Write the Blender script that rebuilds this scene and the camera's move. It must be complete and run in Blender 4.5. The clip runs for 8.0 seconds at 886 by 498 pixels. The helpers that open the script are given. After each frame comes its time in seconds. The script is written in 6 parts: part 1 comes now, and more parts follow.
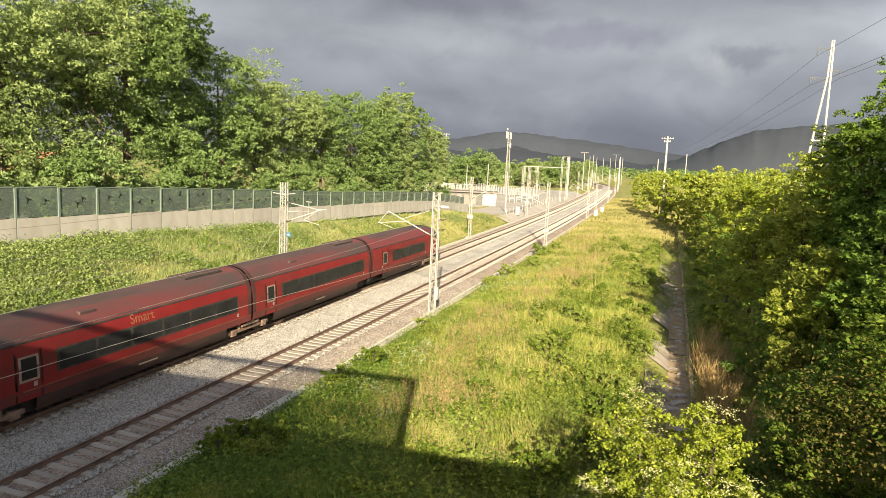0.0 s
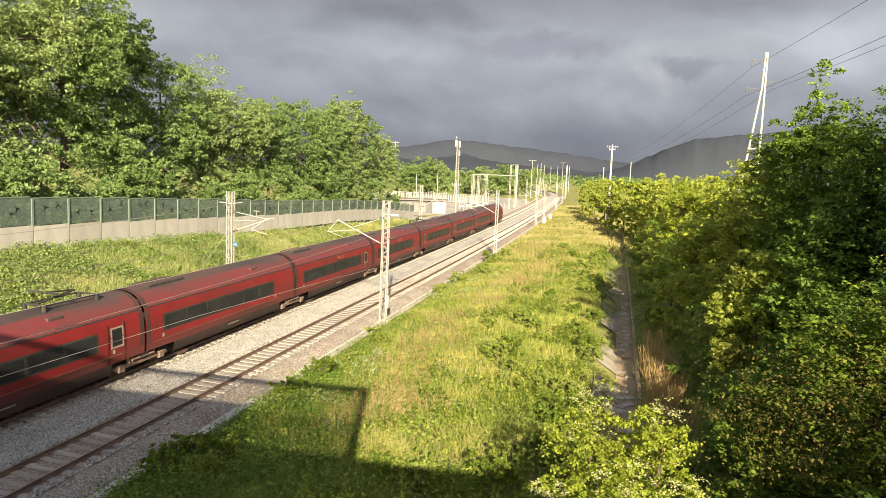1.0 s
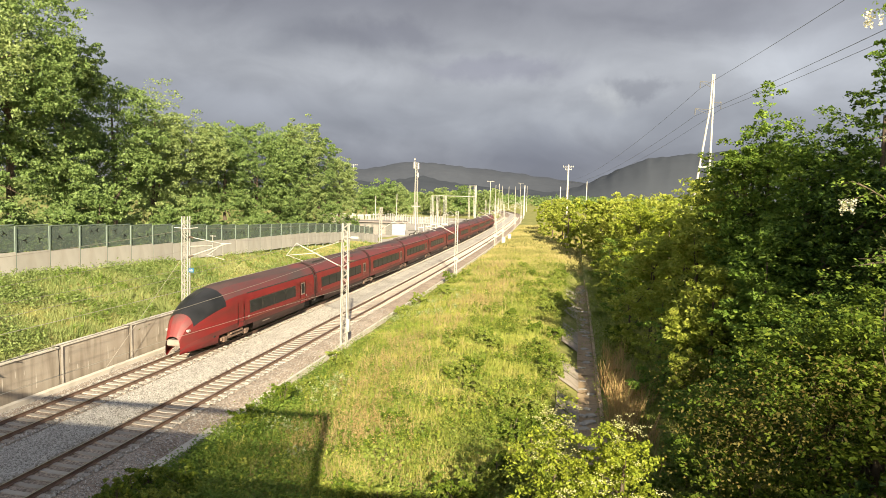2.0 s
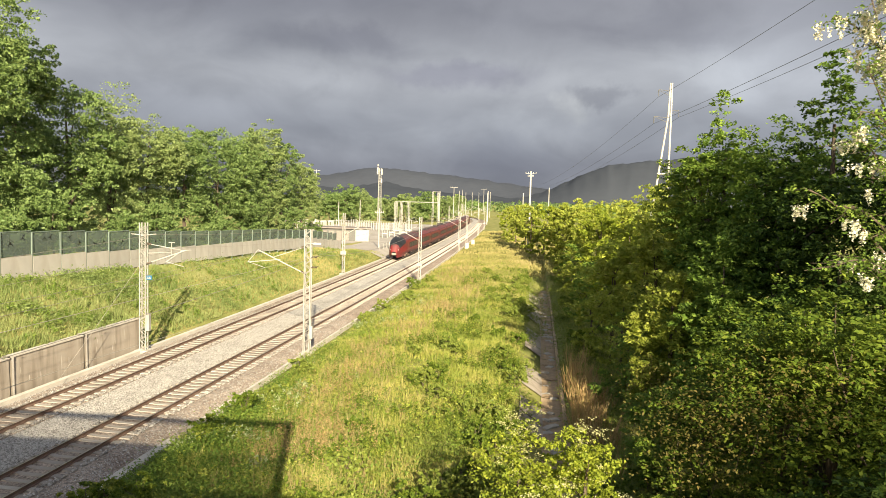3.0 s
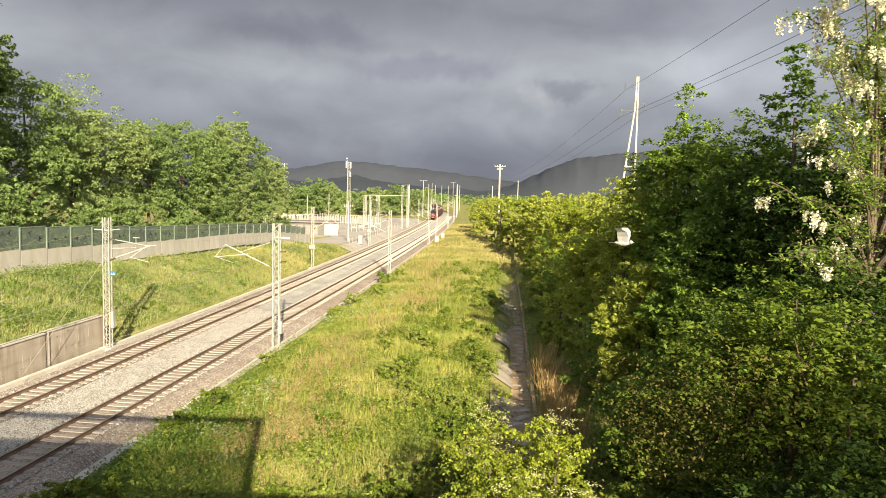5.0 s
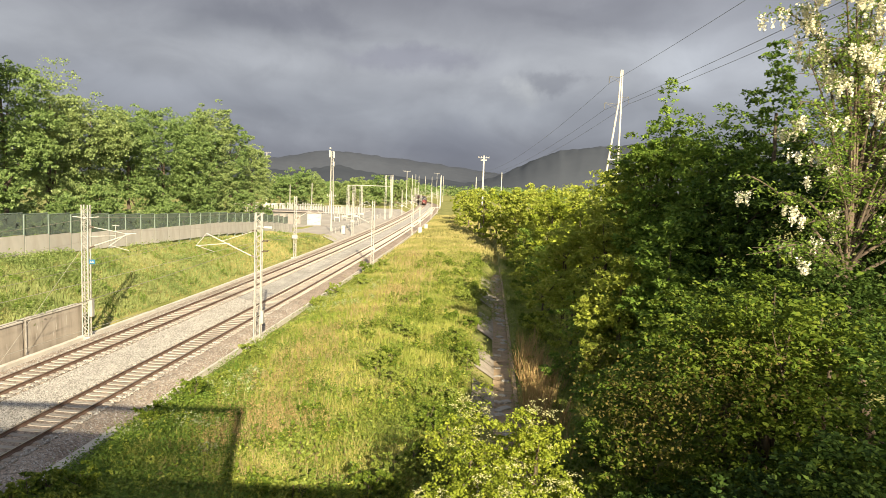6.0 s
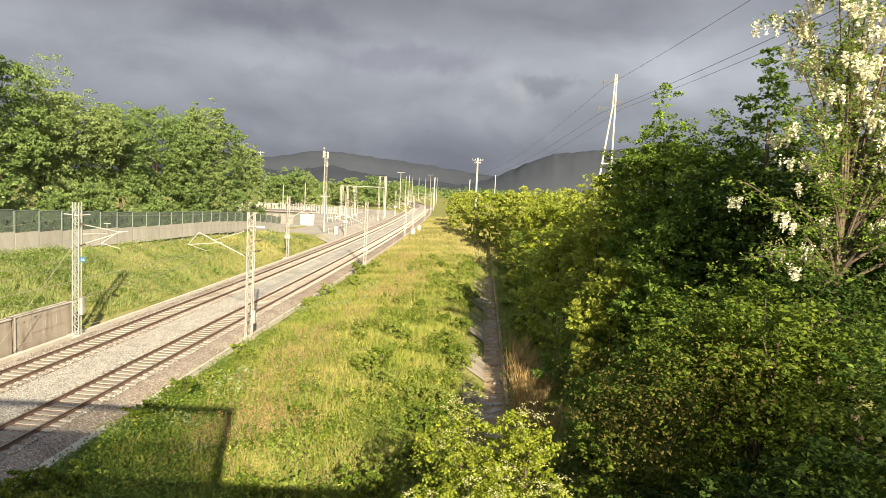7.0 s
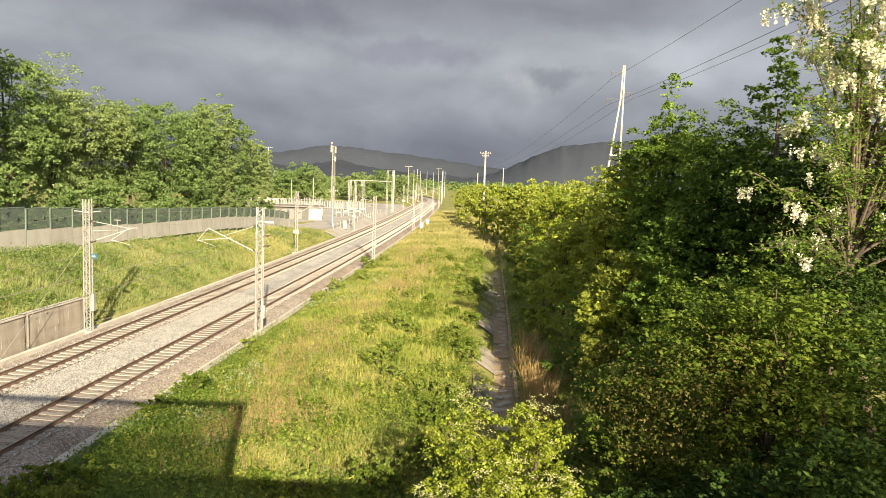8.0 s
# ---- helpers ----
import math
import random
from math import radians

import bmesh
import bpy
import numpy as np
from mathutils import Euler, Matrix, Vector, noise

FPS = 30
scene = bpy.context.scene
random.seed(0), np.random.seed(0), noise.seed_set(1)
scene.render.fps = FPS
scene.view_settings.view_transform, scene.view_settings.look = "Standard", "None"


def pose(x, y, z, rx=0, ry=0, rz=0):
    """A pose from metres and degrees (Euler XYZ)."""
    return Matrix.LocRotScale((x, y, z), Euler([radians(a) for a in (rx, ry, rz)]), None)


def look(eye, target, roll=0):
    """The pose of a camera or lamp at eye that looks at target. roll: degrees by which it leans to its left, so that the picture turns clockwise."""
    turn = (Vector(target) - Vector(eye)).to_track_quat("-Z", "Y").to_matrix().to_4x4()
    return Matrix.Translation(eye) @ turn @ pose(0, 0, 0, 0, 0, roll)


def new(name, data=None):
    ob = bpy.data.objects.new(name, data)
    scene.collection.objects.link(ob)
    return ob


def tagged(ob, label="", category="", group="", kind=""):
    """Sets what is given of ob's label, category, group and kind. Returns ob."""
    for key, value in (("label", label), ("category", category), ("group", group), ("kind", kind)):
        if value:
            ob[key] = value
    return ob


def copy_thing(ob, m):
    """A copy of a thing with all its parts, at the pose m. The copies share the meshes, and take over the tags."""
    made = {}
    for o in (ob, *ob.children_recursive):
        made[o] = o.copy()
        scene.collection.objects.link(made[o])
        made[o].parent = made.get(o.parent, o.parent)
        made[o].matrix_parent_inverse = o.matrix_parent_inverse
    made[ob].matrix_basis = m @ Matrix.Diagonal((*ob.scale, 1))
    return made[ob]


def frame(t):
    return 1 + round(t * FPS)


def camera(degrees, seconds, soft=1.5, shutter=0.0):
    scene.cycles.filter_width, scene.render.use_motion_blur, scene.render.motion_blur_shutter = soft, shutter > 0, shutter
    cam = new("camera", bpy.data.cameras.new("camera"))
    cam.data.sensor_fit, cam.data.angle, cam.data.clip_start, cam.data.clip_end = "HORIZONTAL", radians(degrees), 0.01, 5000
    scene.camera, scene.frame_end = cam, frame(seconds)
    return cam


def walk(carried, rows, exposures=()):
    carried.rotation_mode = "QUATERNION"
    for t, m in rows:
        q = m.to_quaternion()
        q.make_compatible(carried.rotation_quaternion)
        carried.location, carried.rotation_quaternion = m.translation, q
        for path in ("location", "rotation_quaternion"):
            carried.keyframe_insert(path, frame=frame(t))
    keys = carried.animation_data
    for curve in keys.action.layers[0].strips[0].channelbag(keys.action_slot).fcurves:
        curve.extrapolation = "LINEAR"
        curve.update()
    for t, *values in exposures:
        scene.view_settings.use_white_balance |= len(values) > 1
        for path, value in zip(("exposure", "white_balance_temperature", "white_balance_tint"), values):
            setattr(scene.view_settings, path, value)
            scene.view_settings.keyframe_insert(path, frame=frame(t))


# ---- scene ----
cam = camera(65.7, 8.0, soft=0.75)
EYE = 10.5
PATH = [  # seconds, yaw, pitch, roll in degrees; the camera stands on the overpass and turns
    (0.0, 14.94, -7.515, 2.587), (0.5, 11.6, -7.698, 3.057), (1.0, 10.805, -6.663, 2.449), (1.5, 9.278, -5.527, 1.898),
    (3.0, 4.515, -4.178, 1.729), (3.5, 3.312, -4.48, 1.554), (4.0, 2.415, -4.429, 1.336), (5.5, 1.502, -5.026, 1.75),
    (6.0, 0.541, -5.374, 2.16), (6.5, -0.003, -5.379, 2.81), (7.0, -0.05, -5.198, 2.88), (7.5, 0.533, -5.405, 2.555),
    (8.0, 0.64, -5.765, 2.313)]


def aim(yaw, pitch, roll):
    a, b = radians(yaw), radians(pitch)
    ahead = Vector((-math.sin(a) * math.cos(b), math.cos(a) * math.cos(b), math.sin(b)))
    eye = Vector((0, 0, EYE))
    return look(eye, eye + ahead, roll)


walk(cam, [(t, aim(*row)) for t, *row in PATH], exposures=[(0.0, 1.58), (0.5, 1.62), (1.5, 1.65), (3.0, 1.57), (5.5, 1.54), (8.0, 1.51)])

# ---- world, sun ----
SUN_ELEV, SUN_LEFT = 22.5, 14.0   # shadows fall ahead and 14 degrees to the left
world = bpy.data.worlds.new("sky")
scene.world = world
world.use_nodes = True
wn, wl = world.node_tree.nodes, world.node_tree.links
wn.clear()
out = wn.new("ShaderNodeOutputWorld")
bg = wn.new("ShaderNodeBackground")
bg.inputs["Strength"].default_value = 0.12
sky = wn.new("ShaderNodeTexSky")
sky.sky_type, sky.sun_disc = "NISHITA", False
sky.sun_elevation, sky.sun_rotation = radians(SUN_ELEV), radians(180 - SUN_LEFT)
tc = wn.new("ShaderNodeTexCoord")
sep = wn.new("ShaderNodeSeparateXYZ")
wl.new(tc.outputs["Generated"], sep.inputs[0])


def wramp(src, stops, interp="EASE"):
    r = wn.new("ShaderNodeValToRGB")
    r.color_ramp.interpolation = interp
    while len(r.color_ramp.elements) < len(stops):
        r.color_ramp.elements.new(0.5)
    for e, (p, c) in zip(r.color_ramp.elements, stops):
        e.position, e.color = p, (*c, 1)
    wl.new(src, r.inputs[0])
    return r.outputs["Color"]


def wnoise(scale, zscale, detail, distort=0.0, shift=0.0):
    mp = wn.new("ShaderNodeMapping")
    mp.inputs["Scale"].default_value = (1, 1, zscale)
    mp.inputs["Location"].default_value = (shift, 0, shift)
    wl.new(tc.outputs["Generated"], mp.inputs[0])
    n = wn.new("ShaderNodeTexNoise")
    n.inputs["Scale"].default_value, n.inputs["Detail"].default_value = scale, detail
    n.inputs["Distortion"].default_value, n.inputs["Roughness"].default_value = distort, 0.5
    wl.new(mp.outputs[0], n.inputs["Vector"])
    return n.outputs["Fac"]


def wmix(kind, fac, a, b):
    m = wn.new("ShaderNodeMixRGB")
    m.blend_type = kind
    for slot, v in (("Fac", fac), ("Color1", a), ("Color2", b)):
        if hasattr(v, "links"):
            wl.new(v, m.inputs[slot])
        else:
            m.inputs[slot].default_value = v
    return m.outputs[0]


# storm cloud ahead, banked in layers, clearing behind the camera where the low sun stands
layer = wramp(sep.outputs["Z"], [(0.0, (0.648, 0.694, 0.809)), (0.04, (0.720, 0.758, 0.877)), (0.1, (1.026, 1.091, 1.228)), (0.17, (1.222, 1.282, 1.405)), (0.26, (0.891, 0.925, 1.053)), (0.45, (0.981, 1.027, 1.160)), (1.0, (1.206, 1.286, 1.433))])
big = wramp(wnoise(2.6, 2.6, 5, 0.2, 3.1), [(0.34, (0.84, 0.845, 0.865)), (0.5, (0.98, 0.98, 0.985)), (0.66, (1.14, 1.14, 1.13))])
fine = wramp(wnoise(6.5, 2.2, 6, 0.8, 1.7), [(0.3, (0.91, 0.91, 0.915)), (0.7, (1.08, 1.08, 1.075))])
cloud = wmix("MULTIPLY", 1.0, wmix("MULTIPLY", 1.0, layer, big), fine)
warp = wn.new("ShaderNodeTexNoise")
warp.inputs["Scale"].default_value, warp.inputs["Detail"].default_value, warp.inputs["Roughness"].default_value = 9.0, 7.0, 0.6
wl.new(tc.outputs["Generated"], warp.inputs["Vector"])


def vmath(kind, a, b):
    v = wn.new("ShaderNodeVectorMath")
    v.operation = kind
    for k, src in enumerate((a, b)):
        if hasattr(src, "links"):
            wl.new(src, v.inputs[k])
        else:
            v.inputs[k].default_value = src
    return v


bent = vmath("ADD", tc.outputs["Generated"], vmath("MULTIPLY", vmath("SUBTRACT", warp.outputs["Color"], (0.5, 0.5, 0.5)).outputs[0], (0.16, 0.05, 0.09)).outputs[0]).outputs[0]


def bank(src, az, el, wide, tall, tint, hard=0.0):
    """Lighten or darken the cloud round a direction (degrees left and up), with ragged edges."""
    a, e = radians(az), radians(el)
    at = (-math.sin(a) * math.cos(e), math.cos(a) * math.cos(e), math.sin(e))
    off = vmath("MULTIPLY", vmath("SUBTRACT", bent, at).outputs[0], (1 / radians(wide), 0.3, 1 / radians(tall))).outputs[0]
    far = wn.new("ShaderNodeVectorMath")
    far.operation = "LENGTH"
    wl.new(off, far.inputs[0])
    fade = wn.new("ShaderNodeMapRange")
    fade.interpolation_type = "SMOOTHSTEP"
    fade.inputs["From Min"].default_value, fade.inputs["From Max"].default_value = hard, 1.0
    fade.inputs["To Min"].default_value, fade.inputs["To Max"].default_value = 1.0, 0.0
    wl.new(far.outputs["Value"], fade.inputs["Value"])
    return wmix("MIX", fade.outputs[0], src, wmix("MULTIPLY", 1.0, src, (*tint, 1)))


cloud = bank(cloud, -4.5, 6.3, 8.0, 2.6, (1.22, 1.22, 1.2))
cloud = bank(cloud, -6.3, 7.7, 2.4, 1.5, (1.2, 1.19, 1.14))
cloud = bank(cloud, -8.6, 8.5, 2.4, 1.1, (0.78, 0.78, 0.8), 0.35)
cloud = bank(cloud, 2.5, 9.9, 9.0, 1.6, (0.8, 0.79, 0.84), 0.2)
cloud = bank(cloud, 15.5, 9.0, 5.5, 1.8, (1.16, 1.16, 1.15), 0.1)
cloud = bank(cloud, 13.0, 12.2, 9.0, 1.7, (0.82, 0.82, 0.85), 0.2)
cloud = bank(cloud, 24.0, 7.0, 8.0, 2.4, (1.12, 1.12, 1.12))
cloud = bank(cloud, 1.0, 3.6, 8.0, 2.6, (0.95, 0.96, 0.99))
cloud = bank(cloud, 13.5, 3.0, 7.0, 2.6, (1.28, 1.28, 1.26))
cloud = bank(cloud, -20.0, 10.5, 9.0, 6.0, (1.22, 1.23, 1.24))
cloud = bank(cloud, -12.0, 13.5, 9.0, 2.0, (0.88, 0.88, 0.9), 0.2)
cloud = wmix("MULTIPLY", 1.0, cloud, (0.93, 0.93, 0.93, 1))
remap = wn.new("ShaderNodeMapRange")
remap.inputs["From Min"].default_value, remap.inputs["From Max"].default_value = -1.0, 1.0
wl.new(sep.outputs["Y"], remap.inputs["Value"])
clear = wramp(remap.outputs[0], [(0.0, (1, 1, 1)), (0.35, (0.7, 0.7, 0.7)), (0.6, (0, 0, 0))])
thin = wmix("MULTIPLY", 1.0, sky.outputs[0], (0.78, 0.7, 0.6, 1))   # unseen sky behind dimmed and warmed, to weaken the fill light
wl.new(wmix("MIX", clear, cloud, thin), bg.inputs["Color"])
wl.new(bg.outputs[0], out.inputs["Surface"])

sun = new("sun", bpy.data.lights.new("sun", "SUN"))
sun.data.energy, sun.data.angle, sun.data.color = 5.0, radians(0.53), (1.0, 0.86, 0.6)
sl, se = radians(SUN_LEFT), radians(SUN_ELEV)
toward = Vector((-math.sin(sl) * math.cos(se), math.cos(sl) * math.cos(se), -math.sin(se)))
sun.matrix_world = look((60, -200, 90), Vector((60, -200, 90)) + toward)

# ---- materials ----


def shade(name, stops, rough=0.8, metal=0.0, scale=1.0, detail=6.0, fine=0.0, bump=0.0, bump_scale=40.0, stretch=(1, 1, 1),
          per=None, vary=0.0, leaf=0.0, gloss=0.5, grime=None):
    """A material whose colour runs over noise in object space (scale per metre), with a finer grain, bump and a variation per piece."""
    m = bpy.data.materials.new(name)
    m.use_nodes = True
    n, l = m.node_tree.nodes, m.node_tree.links
    b = n["Principled BSDF"]
    b.inputs["Roughness"].default_value, b.inputs["Metallic"].default_value = rough, metal
    b.inputs["Specular IOR Level"].default_value = gloss
    co = n.new("ShaderNodeTexCoord")
    mp = n.new("ShaderNodeMapping")
    mp.inputs["Scale"].default_value = stretch
    l.new(co.outputs["Object"], mp.inputs[0])
    no = n.new("ShaderNodeTexNoise")
    no.inputs["Scale"].default_value, no.inputs["Detail"].default_value = scale, detail
    l.new(mp.outputs[0], no.inputs["Vector"])
    fac = no.outputs["Fac"]
    if per:
        src = n.new("ShaderNodeObjectInfo").outputs["Random"] if per == "object" else n.new("ShaderNodeNewGeometry").outputs["Random Per Island"]
        mx = n.new("ShaderNodeMath")
        mx.operation = "MULTIPLY_ADD"
        l.new(src, mx.inputs[0])
        mx.inputs[1].default_value = vary
        sc = n.new("ShaderNodeMath")
        sc.operation = "MULTIPLY_ADD"
        l.new(fac, sc.inputs[0])
        sc.inputs[1].default_value, sc.inputs[2].default_value = 1.0 - vary * 0.6, -vary * 0.2
        l.new(sc.outputs[0], mx.inputs[2])
        fac = mx.outputs[0]
    r = n.new("ShaderNodeValToRGB")
    while len(r.color_ramp.elements) < len(stops):
        r.color_ramp.elements.new(0.5)
    for e, (p, c) in zip(r.color_ramp.elements, stops):
        e.position, e.color = p, (*c, 1)
    l.new(fac, r.inputs[0])
    col = r.outputs["Color"]
    f2 = n.new("ShaderNodeTexNoise")
    f2.inputs["Scale"].default_value, f2.inputs["Detail"].default_value = bump_scale, 4
    l.new(co.outputs["Object"], f2.inputs["Vector"])
    if fine:
        g = n.new("ShaderNodeMapRange")
        g.inputs["To Min"].default_value, g.inputs["To Max"].default_value = 1 - fine, 1 + fine
        l.new(f2.outputs["Fac"], g.inputs["Value"])
        mm = n.new("ShaderNodeVectorMath")
        mm.operation = "MULTIPLY"
        l.new(col, mm.inputs[0]), l.new(g.outputs[0], mm.inputs[1])
        col = mm.outputs[0]
    if grime:
        gn = n.new("ShaderNodeTexNoise")
        gm = n.new("ShaderNodeMapping")
        gm.inputs["Scale"].default_value = grime[2]
        l.new(co.outputs["Object"], gm.inputs[0]), l.new(gm.outputs[0], gn.inputs["Vector"])
        gn.inputs["Scale"].default_value, gn.inputs["Detail"].default_value = grime[1], 5
        gr = n.new("ShaderNodeMapRange")
        gr.inputs["From Min"].default_value, gr.inputs["From Max"].default_value = 0.48, 0.72
        gr.inputs["To Max"].default_value = grime[3]
        l.new(gn.outputs["Fac"], gr.inputs["Value"])
        gx = n.new("ShaderNodeMixRGB")
        l.new(gr.outputs[0], gx.inputs["Fac"]), l.new(col, gx.inputs["Color1"])
        gx.inputs["Color2"].default_value = (*grime[0], 1)
        col = gx.outputs[0]
    l.new(col, b.inputs["Base Color"])
    if bump:
        bp = n.new("ShaderNodeBump")
        bp.inputs["Strength"].default_value, bp.inputs["Distance"].default_value = bump, 0.03
        l.new(f2.outputs["Fac"], bp.inputs["Height"])
        l.new(bp.outputs[0], b.inputs["Normal"])
    if leaf:
        tr = n.new("ShaderNodeBsdfTranslucent")
        l.new(col, tr.inputs["Color"])
        ms = n.new("ShaderNodeMixShader")
        ms.inputs[0].default_value = leaf
        l.new(b.outputs[0], ms.inputs[1]), l.new(tr.outputs[0], ms.inputs[2])
        l.new(ms.outputs[0], n["Material Output"].inputs["Surface"])
    return m


M = {}
M["soil"] = shade("grassy soil", [(0.3, (0.12, 0.14, 0.035)), (0.5, (0.21, 0.215, 0.065)), (0.65, (0.29, 0.265, 0.1)), (0.8, (0.31, 0.26, 0.13))], 0.95, scale=0.35, fine=0.35, bump=0.8, bump_scale=9, gloss=0.2)
M["grass"] = shade("grass", [(0.26, (0.15, 0.215, 0.036)), (0.42, (0.275, 0.33, 0.06)), (0.56, (0.4, 0.405, 0.095)), (0.7, (0.46, 0.41, 0.16))], 0.65, scale=0.28, detail=3.0, per="island", vary=0.2, leaf=0.42, gloss=0.3)
M["mugwort"] = shade("silvery herb leaves", [(0.1, (0.2, 0.26, 0.11)), (0.5, (0.34, 0.4, 0.2)), (0.9, (0.5, 0.54, 0.32))], 0.7, scale=0.5, per="island", vary=0.5, leaf=0.3, gloss=0.2)
M["slope_grass"] = shade("slope grass", [(0.28, (0.13, 0.19, 0.055)), (0.42, (0.21, 0.275, 0.085)), (0.58, (0.29, 0.33, 0.12)), (0.74, (0.37, 0.365, 0.17))], 0.65, scale=0.2, detail=3.0, per="island", vary=0.2, leaf=0.35, gloss=0.3)
M["slope_weed"] = shade("slope weeds", [(0.1, (0.1, 0.155, 0.04)), (0.5, (0.19, 0.25, 0.075)), (0.9, (0.31, 0.35, 0.12))], 0.6, scale=0.25, detail=3.0, per="island", vary=0.3, leaf=0.3, gloss=0.3)
M["nettle"] = shade("nettle leaves", [(0.1, (0.065, 0.125, 0.018)), (0.5, (0.14, 0.215, 0.034)), (0.9, (0.25, 0.32, 0.06))], 0.6, scale=0.4, per="island", vary=0.5, leaf=0.35, gloss=0.2)
M["weed"] = shade("broad weeds", [(0.1, (0.10, 0.15, 0.024)), (0.5, (0.185, 0.235, 0.04)), (0.9, (0.31, 0.325, 0.07))], 0.6, scale=0.3, per="island", vary=0.5, leaf=0.3, gloss=0.3)
M["seed"] = shade("brown seed heads", [(0.2, (0.22, 0.17, 0.07)), (0.8, (0.4, 0.33, 0.15))], 0.8, scale=0.5, per="island", vary=0.6, leaf=0.2)
M["dock"] = shade("rusty dock stalks", [(0.2, (0.23, 0.165, 0.06)), (0.8, (0.4, 0.29, 0.12))], 0.8, scale=0.5, per="island", vary=0.6, leaf=0.2)
M["russet"] = shade("russet young leaves", [(0.2, (0.07, 0.068, 0.016)), (0.6, (0.115, 0.1, 0.026)), (0.9, (0.17, 0.125, 0.04))], 0.6, scale=0.8, per="island", vary=0.6, leaf=0.3, gloss=0.15)
M["reed"] = shade("dry reed", [(0.2, (0.3, 0.19, 0.08)), (0.6, (0.46, 0.31, 0.14)), (0.9, (0.3, 0.3, 0.08))], 0.8, scale=1, per="island", vary=0.7, leaf=0.2)
M["leaf"] = shade("oak foliage", [(0.1, (0.085, 0.145, 0.042)), (0.5, (0.16, 0.24, 0.072)), (0.9, (0.26, 0.335, 0.12))], 0.55, scale=0.12, per="island", vary=0.5, leaf=0.4, gloss=0.35)
M["leaf_light"] = shade("light foliage", [(0.1, (0.125, 0.19, 0.062)), (0.5, (0.215, 0.285, 0.1)), (0.9, (0.33, 0.39, 0.155))], 0.55, scale=0.15, per="island", vary=0.45, leaf=0.4, gloss=0.35)
# thicket foliage in three tones: sun and shade put into the leaf colour
M["leaf_bright"] = shade("shrub foliage with sun in its colour", [(0.1, (0.18, 0.24, 0.032)), (0.5, (0.315, 0.365, 0.058)), (0.9, (0.45, 0.46, 0.105))], 0.5, scale=0.6, per="island", vary=0.6, leaf=0.45, gloss=0.15)
M["leaf_shaded"] = shade("foliage with shade in its colour", [(0.1, (0.02, 0.042, 0.008)), (0.5, (0.043, 0.08, 0.015)), (0.9, (0.092, 0.134, 0.026))], 0.55, scale=0.4, per="island", vary=0.55, leaf=0.25, gloss=0.15)
M["leaf_dark"] = shade("foliage with half shade in its colour", [(0.1, (0.042, 0.086, 0.015)), (0.5, (0.09, 0.155, 0.027)), (0.9, (0.175, 0.24, 0.042))], 0.5, scale=0.4, per="island", vary=0.55, leaf=0.3, gloss=0.15)
M["cream"] = shade("cream flower heads", [(0.2, (0.46, 0.46, 0.18)), (0.8, (0.62, 0.6, 0.3))], 0.7, scale=3, per="island", vary=0.4, leaf=0.2)
# green lifted to show sun on the thicket's edge
M["leaf_fresh"] = shade("fresh green foliage with sun in its colour", [(0.1, (0.075, 0.14, 0.023)), (0.5, (0.16, 0.25, 0.042)), (0.9, (0.28, 0.365, 0.07))], 0.5, scale=0.5, per="island", vary=0.6, leaf=0.4, gloss=0.15)
M["leaf_shrub"] = shade("shrub foliage", [(0.1, (0.052, 0.094, 0.012)), (0.5, (0.115, 0.168, 0.022)), (0.9, (0.215, 0.26, 0.038))], 0.5, scale=0.5, per="island", vary=0.6, leaf=0.35, gloss=0.15)
M["leaf_lime"] = shade("lime green shrub leaves", [(0.1, (0.125, 0.18, 0.018)), (0.5, (0.245, 0.3, 0.033)), (0.9, (0.38, 0.41, 0.058))], 0.5, scale=0.7, per="island", vary=0.6, leaf=0.4, gloss=0.15)
M["dry_grass"] = shade("dry meadow grass", [(0.28, (0.2, 0.2, 0.065)), (0.45, (0.3, 0.285, 0.1)), (0.6, (0.4, 0.35, 0.14)), (0.75, (0.46, 0.385, 0.19))], 0.7, scale=0.12, detail=3.0, per="island", vary=0.2, leaf=0.35, gloss=0.2)
M["flower"] = shade("white blossom", [(0.2, (0.62, 0.60, 0.42)), (0.8, (0.82, 0.8, 0.66))], 0.7, scale=3, per="island", vary=0.4, leaf=0.25)
M["bark"] = shade("bark", [(0.3, (0.045, 0.033, 0.024)), (0.7, (0.13, 0.098, 0.068))], 0.9, scale=3, stretch=(1, 1, 0.2), bump=0.6, bump_scale=20, fine=0.3)
M["ballast"] = shade("ballast", [(0.25, (0.275, 0.258, 0.235)), (0.55, (0.37, 0.35, 0.323)), (0.8, (0.44, 0.418, 0.388))], 0.9, scale=0.5, fine=1.5, bump=1.0, bump_scale=11, gloss=0.3)
M["pale"] = shade("pale kerb concrete", [(0.3, (0.42, 0.385, 0.34)), (0.7, (0.55, 0.51, 0.46))], 0.85, scale=1.5, fine=0.15, bump_scale=30)
M["crib"] = shade("rust-stained ballast", [(0.25, (0.185, 0.142, 0.112)), (0.55, (0.275, 0.222, 0.182)), (0.8, (0.34, 0.288, 0.245))], 0.9, scale=0.8, fine=1.5, bump=1.0, bump_scale=11, gloss=0.3)
M["silt"] = shade("wet silt", [(0.3, (0.24, 0.17, 0.1)), (0.6, (0.34, 0.25, 0.155)), (0.8, (0.45, 0.35, 0.235))], 0.8, scale=1.3, fine=0.5, bump=0.6, bump_scale=9)

